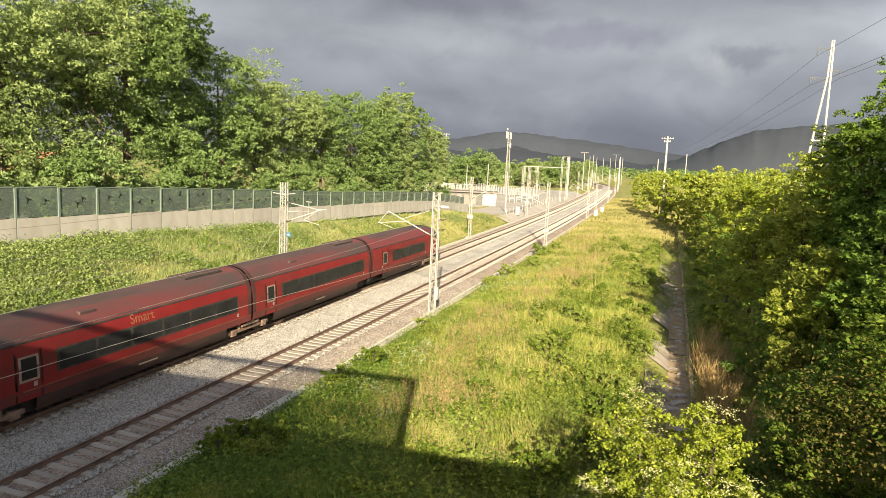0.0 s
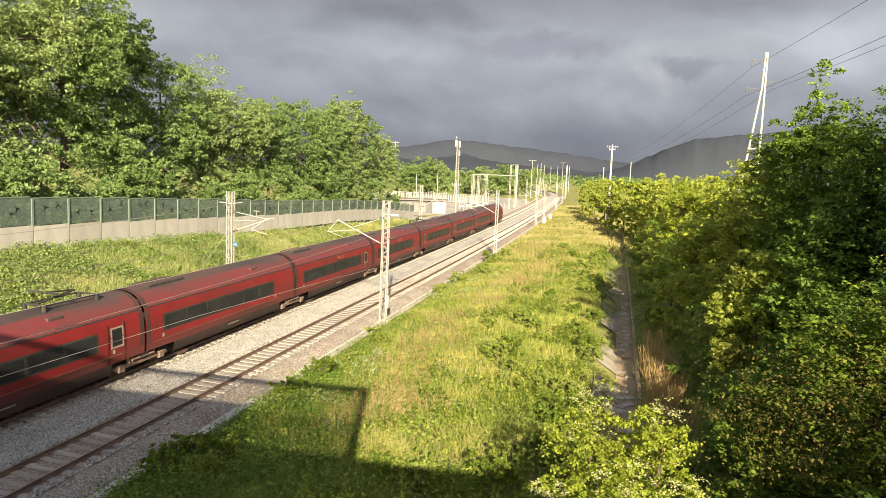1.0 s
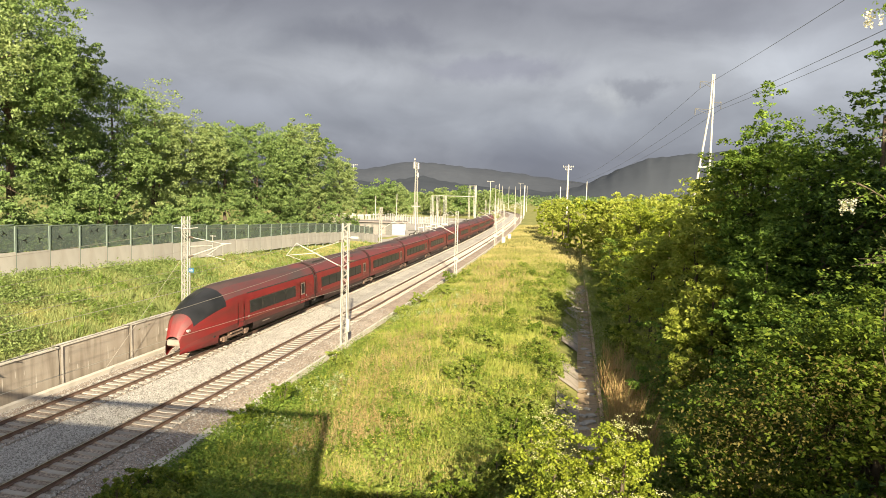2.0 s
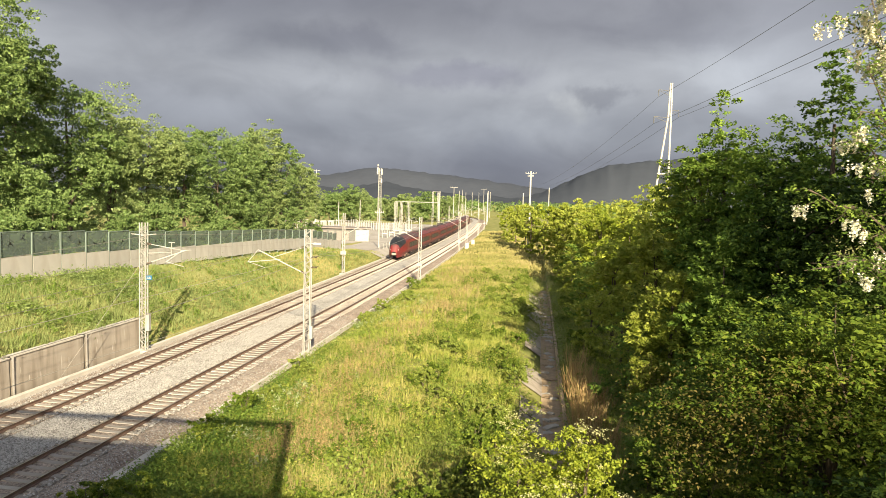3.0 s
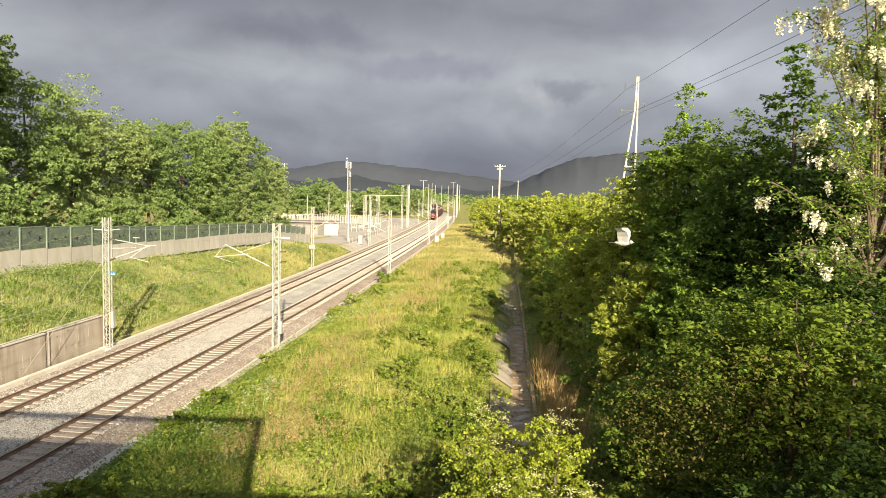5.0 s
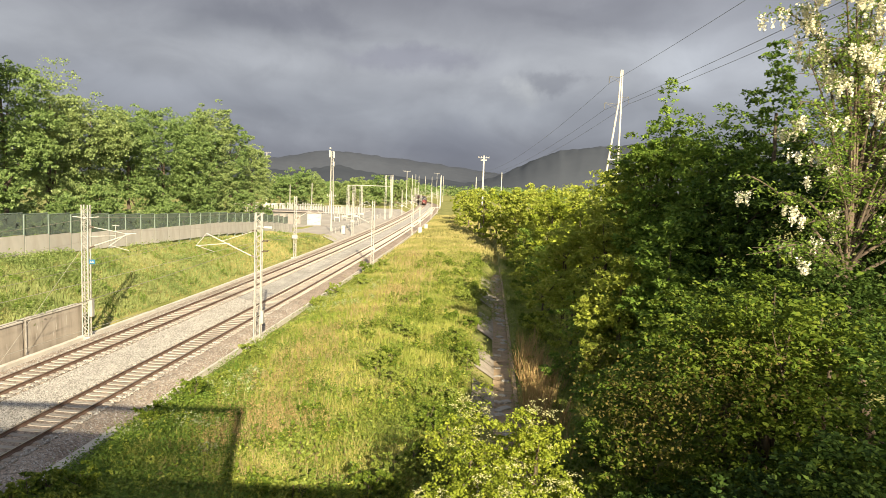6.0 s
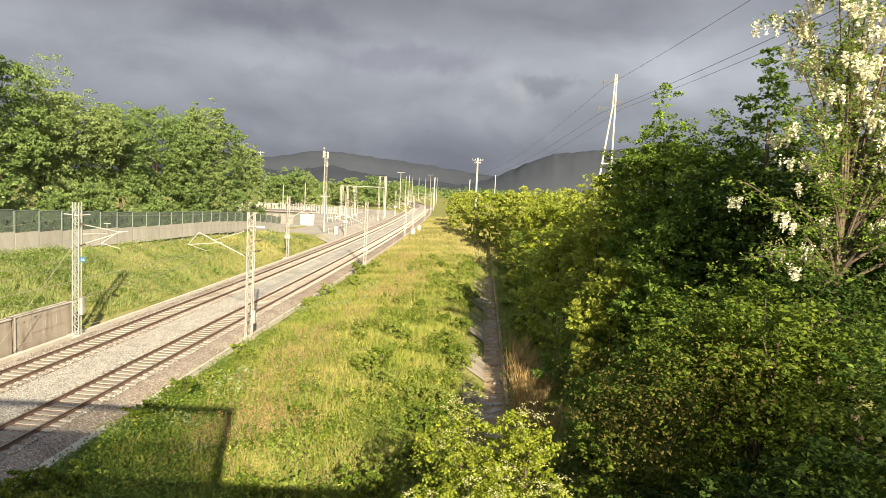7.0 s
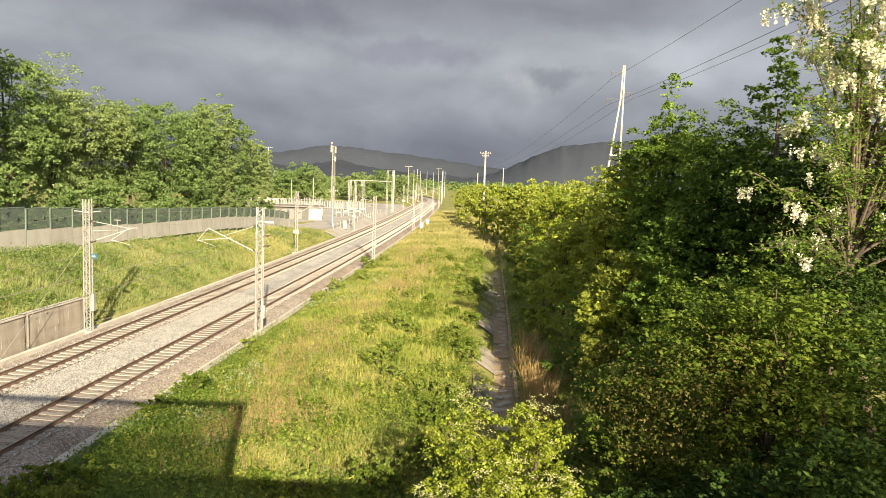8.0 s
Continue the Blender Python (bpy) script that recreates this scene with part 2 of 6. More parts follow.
M["stone"] = shade("ballast stones", [(0.1, (0.175, 0.16, 0.143)), (0.5, (0.35, 0.328, 0.3)), (0.9, (0.5, 0.475, 0.44))], 0.85, scale=2, per="island", vary=0.8, gloss=0.3)
M["concrete"] = shade("concrete", [(0.3, (0.3, 0.28, 0.25)), (0.6, (0.42, 0.40, 0.36)), (0.8, (0.5, 0.47, 0.42))], 0.85, scale=1.2, fine=0.12, bump=0.2, bump_scale=60, grime=((0.16, 0.14, 0.11), 1.0, (1.6, 1.6, 0.35), 0.75))
M["stained"] = shade("stained concrete", [(0.3, (0.26, 0.222, 0.182)), (0.6, (0.35, 0.308, 0.262)), (0.8, (0.43, 0.39, 0.34))], 0.85, scale=0.9, fine=0.15, bump=0.2, bump_scale=40, stretch=(1, 1, 0.4), grime=((0.15, 0.118, 0.088), 1.2, (1.8, 1.8, 0.25), 0.7))
M["sleeper"] = shade("concrete sleeper", [(0.2, (0.255, 0.225, 0.195)), (0.8, (0.37, 0.335, 0.295))], 0.85, scale=2, fine=0.15, per="object", vary=0.5, bump_scale=50)
M["rail"] = shade("rusty rail", [(0.3, (0.10, 0.06, 0.045)), (0.7, (0.17, 0.11, 0.085))], 0.7, metal=0.1, scale=2, fine=0.2)
M["railhead"] = shade("worn rail head", [(0.3, (0.35, 0.32, 0.30)), (0.7, (0.48, 0.45, 0.43))], 0.35, metal=0.9, scale=3)
M["steel"] = shade("galvanised steel", [(0.3, (0.27, 0.26, 0.24)), (0.7, (0.37, 0.36, 0.33))], 0.6, metal=0.15, scale=2, fine=0.08)
M["white_steel"] = shade("pale painted steel", [(0.3, (0.31, 0.30, 0.28)), (0.7, (0.40, 0.39, 0.365))], 0.55, scale=1.5, fine=0.06)
M["wire"] = shade("copper wire", [(0.3, (0.24, 0.21, 0.18)), (0.7, (0.34, 0.31, 0.27))], 0.5, metal=0.4, scale=2)
M["bright_wire"] = shade("bright contact wire", [(0.3, (0.36, 0.33, 0.29)), (0.7, (0.46, 0.43, 0.38))], 0.4, metal=0.3, scale=2)
M["dark_wire"] = shade("power line", [(0.3, (0.05, 0.05, 0.055)), (0.7, (0.08, 0.08, 0.085))], 0.6, scale=2)
M["barrier"] = shade("barrier concrete panel", [(0.2, (0.36, 0.34, 0.31)), (0.8, (0.46, 0.435, 0.40))], 0.85, scale=0.8, fine=0.1, per="object", vary=0.5, bump=0.3, bump_scale=25, grime=((0.3, 0.27, 0.22), 0.8, (1.5, 1.5, 0.4), 0.6))
M["post"] = shade("green barrier post", [(0.3, (0.13, 0.17, 0.145)), (0.7, (0.19, 0.235, 0.205))], 0.5, scale=2, fine=0.1)
M["bird"] = shade("black decal", [(0.3, (0.006, 0.006, 0.006)), (0.7, (0.012, 0.012, 0.012))], 0.6, scale=4)
M["red"] = shade("red car paint", [(0.3, (0.14, 0.012, 0.014)), (0.7, (0.2, 0.016, 0.018))], 0.42, scale=0.6, fine=0.08, gloss=0.35, grime=((0.085, 0.024, 0.022), 0.7, (0.5, 0.25, 1.3), 0.75))
M["roof"] = shade("sooty roof", [(0.35, (0.04, 0.03, 0.03)), (0.5, (0.075, 0.042, 0.04)), (0.66, (0.15, 0.03, 0.03))], 0.6, scale=0.45, stretch=(1, 0.35, 1), fine=0.2, bump_scale=12)
M["skirt"] = shade("dusty skirt", [(0.3, (0.024, 0.013, 0.012)), (0.7, (0.06, 0.03, 0.026))], 0.75, scale=1.2, stretch=(1, 0.4, 1), fine=0.25)
M["low_panel"] = shade("soiled lower body panel", [(0.3, (0.06, 0.015, 0.014)), (0.55, (0.105, 0.02, 0.019)), (0.75, (0.145, 0.022, 0.021))], 0.55, scale=0.7, stretch=(1, 0.3, 1), fine=0.25, bump_scale=14)
M["dim_letter"] = shade("worn lettering", [(0.3, (0.2, 0.04, 0.032)), (0.7, (0.25, 0.055, 0.04))], 0.5, scale=2, fine=0.3, bump_scale=8)
M["glass_dark"] = shade("tinted window", [(0.3, (0.012, 0.013, 0.015)), (0.7, (0.025, 0.026, 0.03))], 0.35, scale=1, gloss=0.2)
M["black"] = shade("rubber and grime", [(0.3, (0.012, 0.012, 0.012)), (0.7, (0.04, 0.035, 0.03))], 0.8, scale=3, fine=0.3)
M["faded"] = shade("faded lettering", [(0.3, (0.2, 0.07, 0.038)), (0.7, (0.25, 0.09, 0.05))], 0.5, scale=2, fine=0.3, bump_scale=8)
M["roof_red"] = shade("sooty red roof edge", [(0.34, (0.06, 0.04, 0.038)), (0.46, (0.12, 0.03, 0.03)), (0.58, (0.18, 0.02, 0.022)), (0.7, (0.2, 0.018, 0.02))], 0.5, scale=0.35, stretch=(1, 0.3, 1), fine=0.2, bump_scale=12, grime=((0.06, 0.046, 0.044), 0.7, (0.6, 0.3, 1), 0.75))
M["bogie"] = shade("dusty bogie steel", [(0.3, (0.12, 0.075, 0.055)), (0.7, (0.22, 0.15, 0.115))], 0.7, scale=4, fine=0.3)
M["feather"] = shade("pale feathers", [(0.3, (0.24, 0.245, 0.25)), (0.7, (0.36, 0.36, 0.36))], 0.7, scale=8, fine=0.15)
M["silver"] = shade("silver trim", [(0.3, (0.22, 0.17, 0.15)), (0.7, (0.29, 0.23, 0.2))], 0.4, scale=3)
M["white"] = shade("white paint", [(0.3, (0.24, 0.235, 0.22)), (0.7, (0.3, 0.295, 0.28))], 0.5, scale=1, fine=0.05)
M["blue"] = shade("blue sign", [(0.3, (0.02, 0.10, 0.2)), (0.7, (0.03, 0.14, 0.26))], 0.4, scale=5)
M["yard"] = shade("pale yard concrete", [(0.3, (0.28, 0.255, 0.23)), (0.7, (0.375, 0.345, 0.31))], 0.9, scale=0.2, fine=0.12, bump_scale=6)
M["plaster"] = shade("grey plaster", [(0.3, (0.085, 0.085, 0.08)), (0.7, (0.12, 0.118, 0.11))], 0.85, scale=0.6, fine=0.1)
M["tile"] = shade("dark roof sheet", [(0.3, (0.14, 0.12, 0.11)), (0.7, (0.22, 0.19, 0.17))], 0.7, scale=1, fine=0.1)
# blue-grey base colours stand in for haze and cloud shade on far slopes
M["mountain"] = shade("wooded slope with painted haze and shade", [(0.3, (0.047, 0.054, 0.068)), (0.7, (0.055, 0.063, 0.078))], 1.0, scale=0.004, fine=0.06, bump_scale=0.03, gloss=0.0)
M["haze_hill"] = shade("far slope with painted haze", [(0.3, (0.053, 0.06, 0.077)), (0.7, (0.061, 0.069, 0.087))], 1.0, scale=0.004, fine=0.1, bump_scale=0.03, gloss=0.0)
M["clay"] = shade("clay tiles", [(0.3, (0.28, 0.12, 0.06)), (0.7, (0.4, 0.19, 0.1))], 0.8, scale=1.5, fine=0.2, bump_scale=8)
# translucent green noise screen
gp = bpy.data.materials.new("green acrylic")
gp.use_nodes = True
gn_, gl_ = gp.node_tree.nodes, gp.node_tree.links
gb = gn_["Principled BSDF"]
gb.inputs["Base Color"].default_value, gb.inputs["Roughness"].default_value = (0.15, 0.185, 0.165, 1), 0.35
gt = gn_.new("ShaderNodeBsdfTransparent")
gt.inputs["Color"].default_value = (0.78, 0.84, 0.8, 1)
gno = gn_.new("ShaderNodeTexNoise")
gno.inputs["Scale"].default_value = 1.2
gmr = gn_.new("ShaderNodeMapRange")
gmr.inputs["To Min"].default_value, gmr.inputs["To Max"].default_value = 0.34, 0.68
gmx = gn_.new("ShaderNodeMixShader")
gl_.new(gno.outputs["Fac"], gmr.inputs["Value"]), gl_.new(gmr.outputs[0], gmx.inputs[0])
gl_.new(gb.outputs[0], gmx.inputs[1]), gl_.new(gt.outputs[0], gmx.inputs[2])
gl_.new(gmx.outputs[0], gn_["Material Output"].inputs["Surface"])
M["acrylic"] = gp

# ---- builders ----


def box(bm, x0, x1, y0, y1, z0, z1, bevel=0.0):
    v = [bm.verts.new((x, y, z)) for z in (z0, z1) for y in (y0, y1) for x in (x0, x1)]
    fs = [bm.faces.new([v[i] for i in f]) for f in ((0, 2, 3, 1), (4, 5, 7, 6), (0, 1, 5, 4), (2, 6, 7, 3), (0, 4, 6, 2), (1, 3, 7, 5))]
    if bevel:
        bmesh.ops.bevel(bm, geom=list({e for f in fs for e in f.edges}), offset=bevel, segments=1, affect="EDGES")


def tube(bm, p, q, r, r2=None, n=6):
    p, q = Vector(p), Vector(q)
    turn = (q - p).to_track_quat("Z", "Y")
    r2 = r if r2 is None else r2
    a = [bm.verts.new(p + turn @ Vector((r * math.cos(k * 2 * math.pi / n), r * math.sin(k * 2 * math.pi / n), 0))) for k in range(n)]
    b = [bm.verts.new(q + turn @ Vector((r2 * math.cos(k * 2 * math.pi / n), r2 * math.sin(k * 2 * math.pi / n), 0))) for k in range(n)]
    for k in range(n):
        bm.faces.new((a[k], a[(k + 1) % n], b[(k + 1) % n], b[k]))
    bm.faces.new(a[::-1]), bm.faces.new(b)


def raw(name, verts, faces, material, parent=None, smooth=False):
    me = bpy.data.meshes.new(name)
    me.from_pydata(verts, [], faces)
    me.materials.append(material)
    if smooth:
        me.shade_smooth()
    ob = new(name, me)
    ob.parent = parent
    return ob


def quads(name, verts, material, parent=None):
    """One mesh of loose three- or four-cornered pieces from an array of n x corners x 3."""
    n, k = verts.shape[:2]
    me = bpy.data.meshes.new(name)
    me.vertices.add(k * n)
    me.vertices.foreach_set("co", np.ascontiguousarray(verts, dtype=np.float32).ravel())
    me.loops.add(k * n)
    me.loops.foreach_set("vertex_index", np.arange(k * n, dtype=np.int32))
    me.polygons.add(n)
    me.polygons.foreach_set("loop_start", np.arange(0, k * n, k, dtype=np.int32))
    me.materials.append(material)
    me.update(calc_edges=True)
    ob = new(name, me)
    ob.parent = parent
    return ob


def part(name, bm, material, parent, label=""):
    me = bpy.data.meshes.new(name)
    bmesh.ops.recalc_face_normals(bm, faces=bm.faces[:])
    bm.to_mesh(me)
    bm.free()
    me.materials.append(material)
    ob = new(name, me)
    ob.parent = parent
    return tagged(ob, label)


def thing(name, m, label, category, group="", kind=""):
    ob = new(name)
    ob.matrix_basis = m
    return tagged(ob, label, category, group, kind)


# ---- the lie of the land ----
SEP = 5.15


def line(y):
    """x of the inner rail of the near track: straight, then a long curve to the left."""
    y = np.asarray(y, float)
    far = np.maximum(y - 60, 0)
    x = -16.13 + 0.056 * (y - 24.7) - 0.00012 * np.minimum(far, 600) ** 2
    return x - np.maximum(far - 600, 0) * 0.144 - 0.0015 * np.clip(y - 345, 0, 200) ** 2 - np.maximum(y - 545, 0) * 0.6


def heading(y):
    d = float(line(y + 0.5) - line(y - 0.5))
    return math.degrees(math.atan2(-d, 1.0))


def step(v, a, b):
    t = np.clip((v - a) / (b - a), 0, 1)
    return t * t * (3 - 2 * t)


WALL_Y, WALL_Z = [0, 32, 42, 57, 72, 91, 110, 125, 150], [5.2, 4.7, 4.4, 3.8, 3.1, 2.5, 2.0, 0.75, 0.5]


def wall_base(y):
    return np.interp(y, WALL_Y, WALL_Z)


def swell(x, y, s):
    return np.sin(x * s + 1.3 * np.sin(y * s * 0.7)) * np.cos(y * s * 1.1 + 0.9 * np.sin(x * s * 0.6))


def land(u, y):
    """Height of the ground at u metres to the right of the line, y along it."""
    u, y = np.asarray(u, float), np.asarray(y, float)
    zb = wall_base(y)
    foot = np.where(y < 44.9, 1.5, -0.45 + 0.95 * step(y, 105, 122) * step(-u, 9.8, 12))
    t = np.clip((-9.7 - u) / 8.6, 0, 1)
    left = foot + (zb - 0.4 - foot) * (1 - (1 - t) ** 1.35)
    back = np.clip((-21 - u) / 30, 0, 1)
    left = np.where(u < -18.6, zb - (zb - 0.6) * back, left)
    left = left + np.where(u < -10.2, 0.12 * swell(u, y, 0.9) * np.clip(t * 3, 0, 1), 0)
    right = np.interp(u, [2.3, 4.5, 9, 14, 16.4, 16.8, 18.25, 18.5, 19.2, 19.4, 24, 30, 60], [-0.5, -0.1, 0.25, 0.1, -0.05, -0.12, -1.06, -1.4, -1.4, -0.5, 0.0, 0.2, 0.2])
    right = right + np.where((u > 16.4) & (u < 20.2), 1 - step(np.abs(u - 18.9), 0.6, 2.2), 0) * 1.05 * step(y, 84, 98)
    right = right + np.where(u > 3, (0.1 * swell(u, y, 0.6) + 0.16 * swell(u + 5, y + 2, 0.31)) * step(u, 3, 7) * (1 - step(u, 14, 16.2)), 0)
    mid = np.where(np.abs(u + 3.4) < 7, -0.75, -0.5)
    return np.where(u < -9.6, left, np.where(u > 2.3, right, mid))


def on_land(u, y):
    return np.stack([line(y) + u, y, land(u, y)], -1)


# ground sheet to the horizon
us = np.unique(np.r_[-np.geomspace(46, 3500, 26), np.arange(-46, -20, 1.5), np.arange(-20, -9.9, 0.5), -9.72, -9.68, -9.55, -9.3, -6, -3, 0, 2.2, 2.35, np.arange(3, 16.3, 0.7),
                    16.4, 16.8, 17.3, 17.8, 18.25, 18.5, 19.2, 19.4, 20.0, 20.3, np.arange(21, 46, 1.5), np.geomspace(46, 3500, 26)])
ys = np.unique(np.r_[np.arange(-60, 10, 5), np.arange(10, 44, 1.0), 44.8, 45.0, np.arange(46, 130, 1.5), np.arange(130, 260, 5), np.geomspace(260, 4500, 40)])
U, Y = np.meshgrid(us, ys)
P = on_land(U.ravel(), Y.ravel())
nu = len(us)
ground = raw("ground", P.tolist(), [(j * nu + i, j * nu + i + 1, (j + 1) * nu + i + 1, (j + 1) * nu + i) for j in range(len(ys) - 1) for i in range(nu - 1)], M["soil"], smooth=True)
tagged(ground, "grassy railway bank and fields running to the horizon", "ground", kind="structure")


def sweep(name, profile, y0, y1, dy, material, parent=None, closed=True):
    """A section of (u, z) corners drawn along the line."""
    yy = np.arange(y0, y1 + dy * 0.5, dy)
    k = len(profile)
    verts = [(float(line(y)) + u, float(y), z) for y in yy for u, z in profile]
    m = k if closed else k - 1
    faces = [(j * k + i, j * k + (i + 1) % k, (j + 1) * k + (i + 1) % k, (j + 1) * k + i) for j in range(len(yy) - 1) for i in range(m)]
    return raw(name, verts, faces, material, parent)


ballast = sweep("ballast_bed", [(2.1, -0.62), (1.15, -0.25), (-2.6, -0.24), (-3.4, -0.32), (-4.2, -0.24), (-7.85, -0.25), (-8.8, -0.62)], 5, 700, 2.5, M["ballast"], closed=False)
tagged(ballast, "pale grey crushed-stone ballast under both tracks", "ballast", kind="structure")
for off in (-0.75, -0.75 - SEP):
    crib = sweep("crib_ballast", [(off + 1.25, -0.225), (off - 1.25, -0.225)], 5, 700, 2.5, M["crib"], closed=False)
    tagged(crib, "brown rust-stained ballast between the sleepers", "ballast", kind="structure")
for prof in ([(2.06, -0.585), (1.14, -0.235), (0.5, -0.222)], [(-7.2, -0.222), (-7.86, -0.235), (-8.76, -0.585)]):
    tagged(sweep("ballast_shoulder", prof, 5, 700, 2.5, M["crib"], closed=False), "brownish ballast shoulder beside the track", "ballast", kind="structure")
kerb_r = sweep("kerb", [(2.05, -0.7), (2.05, -0.2), (2.55, -0.18), (2.55, -0.7)], 8, 29.5, 4, M["pale"])
tagged(kerb_r, "weathered flat concrete kerb slab between ballast and grass", "kerb", kind="structure")
kerb_n = sweep("kerb", [(2.05, -0.7), (2.05, -0.24), (2.2, -0.24), (2.2, -0.7)], 29.6, 300, 4, M["pale"])
tagged(kerb_n, "narrow pale concrete edging along the ballast", "kerb", kind="structure")
kerb_l = sweep("kerb", [(-9.1, -0.7), (-9.1, -0.36), (-8.82, -0.38), (-8.82, -0.7)], 8, 300, 4, M["pale"])
tagged(kerb_l, "weathered concrete kerb at the foot of the bank", "kerb", kind="structure")

# ---- noise barrier on the bank, retaining wall ----
barrier = thing("noise_barrier", Matrix(), "noise barrier of concrete panels below green acrylic sheets with bird decals", "barrier", kind="structure")
WU = -18.7


def put(ob, y, u, z, turn=0.0):
    ob.matrix_basis = pose(float(line(y)) + u, y, z, 0, 0, heading(y) + turn)
    return ob


PANEL = 3.0
bm = bmesh.new()
box(bm, -0.08, 0.08, -1.46, 1.46, -1.6, 0)
pm = part("concrete_panel", bm, M["barrier"], barrier)
bm = bmesh.new()
box(bm, -0.012, 0.012, -1.42, 1.42, 0.03, 1.0)
am = part("acrylic_sheet", bm, M["acrylic"], barrier)
bm = bmesh.new()
box(bm, -0.07, 0.07, -0.07, 0.07, -1.5, 1.0)
sm = part("post", bm, M["post"], barrier)
bm = bmesh.new()
box(bm, -0.04, 0.04, -1.42, 1.42, 0.97, 1.03)
rm = part("top_rail", bm, M["post"], barrier)
bm = bmesh.new()   # a soaring bird: body, two swept wings, forked tail
for pts in (((0, -0.16), (0.05, 0), (0, 0.14), (-0.05, 0)), ((0.02, -0.03), (0.2, 0.1), (0.34, 0.02), (0.03, 0.07)), ((-0.02, -0.03), (-0.03, 0.07), (-0.3, 0.16), (-0.2, 0.14)), ((0, -0.1), (0.06, -0.24), (0, -0.2), (-0.06, -0.24))):
    bm.faces.new([bm.verts.new((0.03, a * 1.05, b * 1.05)) for a, b in pts])
bd = part("bird_decal", bm, M["bird"], barrier)


def piece(src, y, u, z, sz=1.0, rx=0.0, tall=False):
    o = src.copy()
    scene.collection.objects.link(o)
    o.parent = barrier
    o.matrix_basis = pose(float(line(y)) + u, y, z, rx, 0, heading(y)) @ Matrix.Diagonal((1, 1, sz, 1))
    return o


rnd = random.Random(4)
for k in range(42):
    y = 8 + PANEL * k
    if y > 127:
        break
    zb, y0 = float(wall_base(y)), y + 1.5
    low = float(np.interp(y, [32, 57, 91, 110], [1.15, 1.3, 1.75, 1.35]))
    high = float(np.interp(y, [32, 57, 91, 110], [1.85, 1.7, 1.35, 1.25]))
    piece(pm, y0, WU, zb + low)
    if y0 < 124:
        piece(am, y0, WU, zb + low, high)
        piece(rm, y0, WU, zb + low + high - 1.0)
        piece(sm, y, WU, zb + low, high)
        for b in range(2):
            piece(bd, y0 + rnd.uniform(-0.4, 0.2) + b * 0.9 - 0.3, WU, zb + low + high * rnd.uniform(0.35, 0.75), 1.0, rnd.uniform(-50, 60))
for o in (pm, am, sm, rm, bd):
    bpy.data.objects.remove(o)

rwall = thing("retaining_wall", Matrix(), "stained concrete retaining wall with a capped top beside the track", "retaining wall", kind="structure")
streak = random.Random(31)
for k in range(7):
    y0, top = 3.75 + 5.9 * k, 1.62 - 0.05 * (6 - k)
    sweep("wall_panel", [(-9.78, -0.8), (-9.35, -0.8), (-9.42, top), (-9.78, top)], y0 + 0.02, y0 + 5.86, 5.84, M["stained"], rwall)
    sweep("coping", [(-9.84, top), (-9.36, top), (-9.36, top + 0.07), (-9.84, top + 0.07)], y0 + 0.01, y0 + 5.87, 5.86, M["pale"], rwall)
    if k:
        sweep("pilaster", [(-9.5, -0.8), (-9.3, -0.8), (-9.34, top), (-9.5, top)], y0 + 0.05, y0 + 0.21, 0.16, M["pale"], rwall)
    for _ in range(5):   # lime runs down the face
        a, z1, ln, w = y0 + streak.uniform(0.5, 5.4), streak.uniform(0.3, 1.3), streak.uniform(0.25, 0.9), streak.uniform(0.02, 0.05)
        z0 = max(z1 - ln, -0.4)
        bm = bmesh.new()
        pts = [(a - w * 0.4, z1), (a - w, (z0 + z1) / 2), (a - w * 0.3, z0), (a + w * 0.6, z0), (a + w, (z0 + z1) / 2), (a + w * 0.3, z1)]
        bm.faces.new([bm.verts.new((float(line(p)) - 9.346 - 0.029 * (z + 0.8), p, z)) for p, z in pts])
        part("lime_streak", bm, M["pale"], rwall)

# ---- catenary masts ----


def lattice_mast(height, w=0.42):
    """A square lattice mast with four angles and zigzag bracing."""
    root = thing("catenary_mast", Matrix(), "galvanised steel lattice catenary mast", "catenary mast", "catenary masts")
    c = w / 2
    for sx in (-c, c):
        for sy in (-c * 0.7, c * 0.7):
            bm = bmesh.new()
            box(bm, sx - 0.03, sx + 0.03, sy - 0.03, sy + 0.03, -0.9, height)
            part("chord", bm, M["steel"], root)
    bm = bmesh.new()
    z, s = -0.4, 1
    while z < height - 0.3:
        for sy in (-c * 0.7, c * 0.7):
            tube(bm, (-c * s, sy, z), (c * s, sy, z + 0.34), 0.022, n=4)
        for sx in (-c, c):
            tube(bm, (sx, -c * 0.7 * s, z), (sx, c * 0.7 * s, z + 0.34), 0.022, n=4)
        z, s = z + 0.34, -s
    part("bracing", bm, M["steel"], root)
    bm = bmesh.new()
    box(bm, -0.45, 0.45, -0.45, 0.45, -1.0, -0.38, 0.03)
    part("footing", bm, M["concrete"], root, "concrete footing block")
    return root


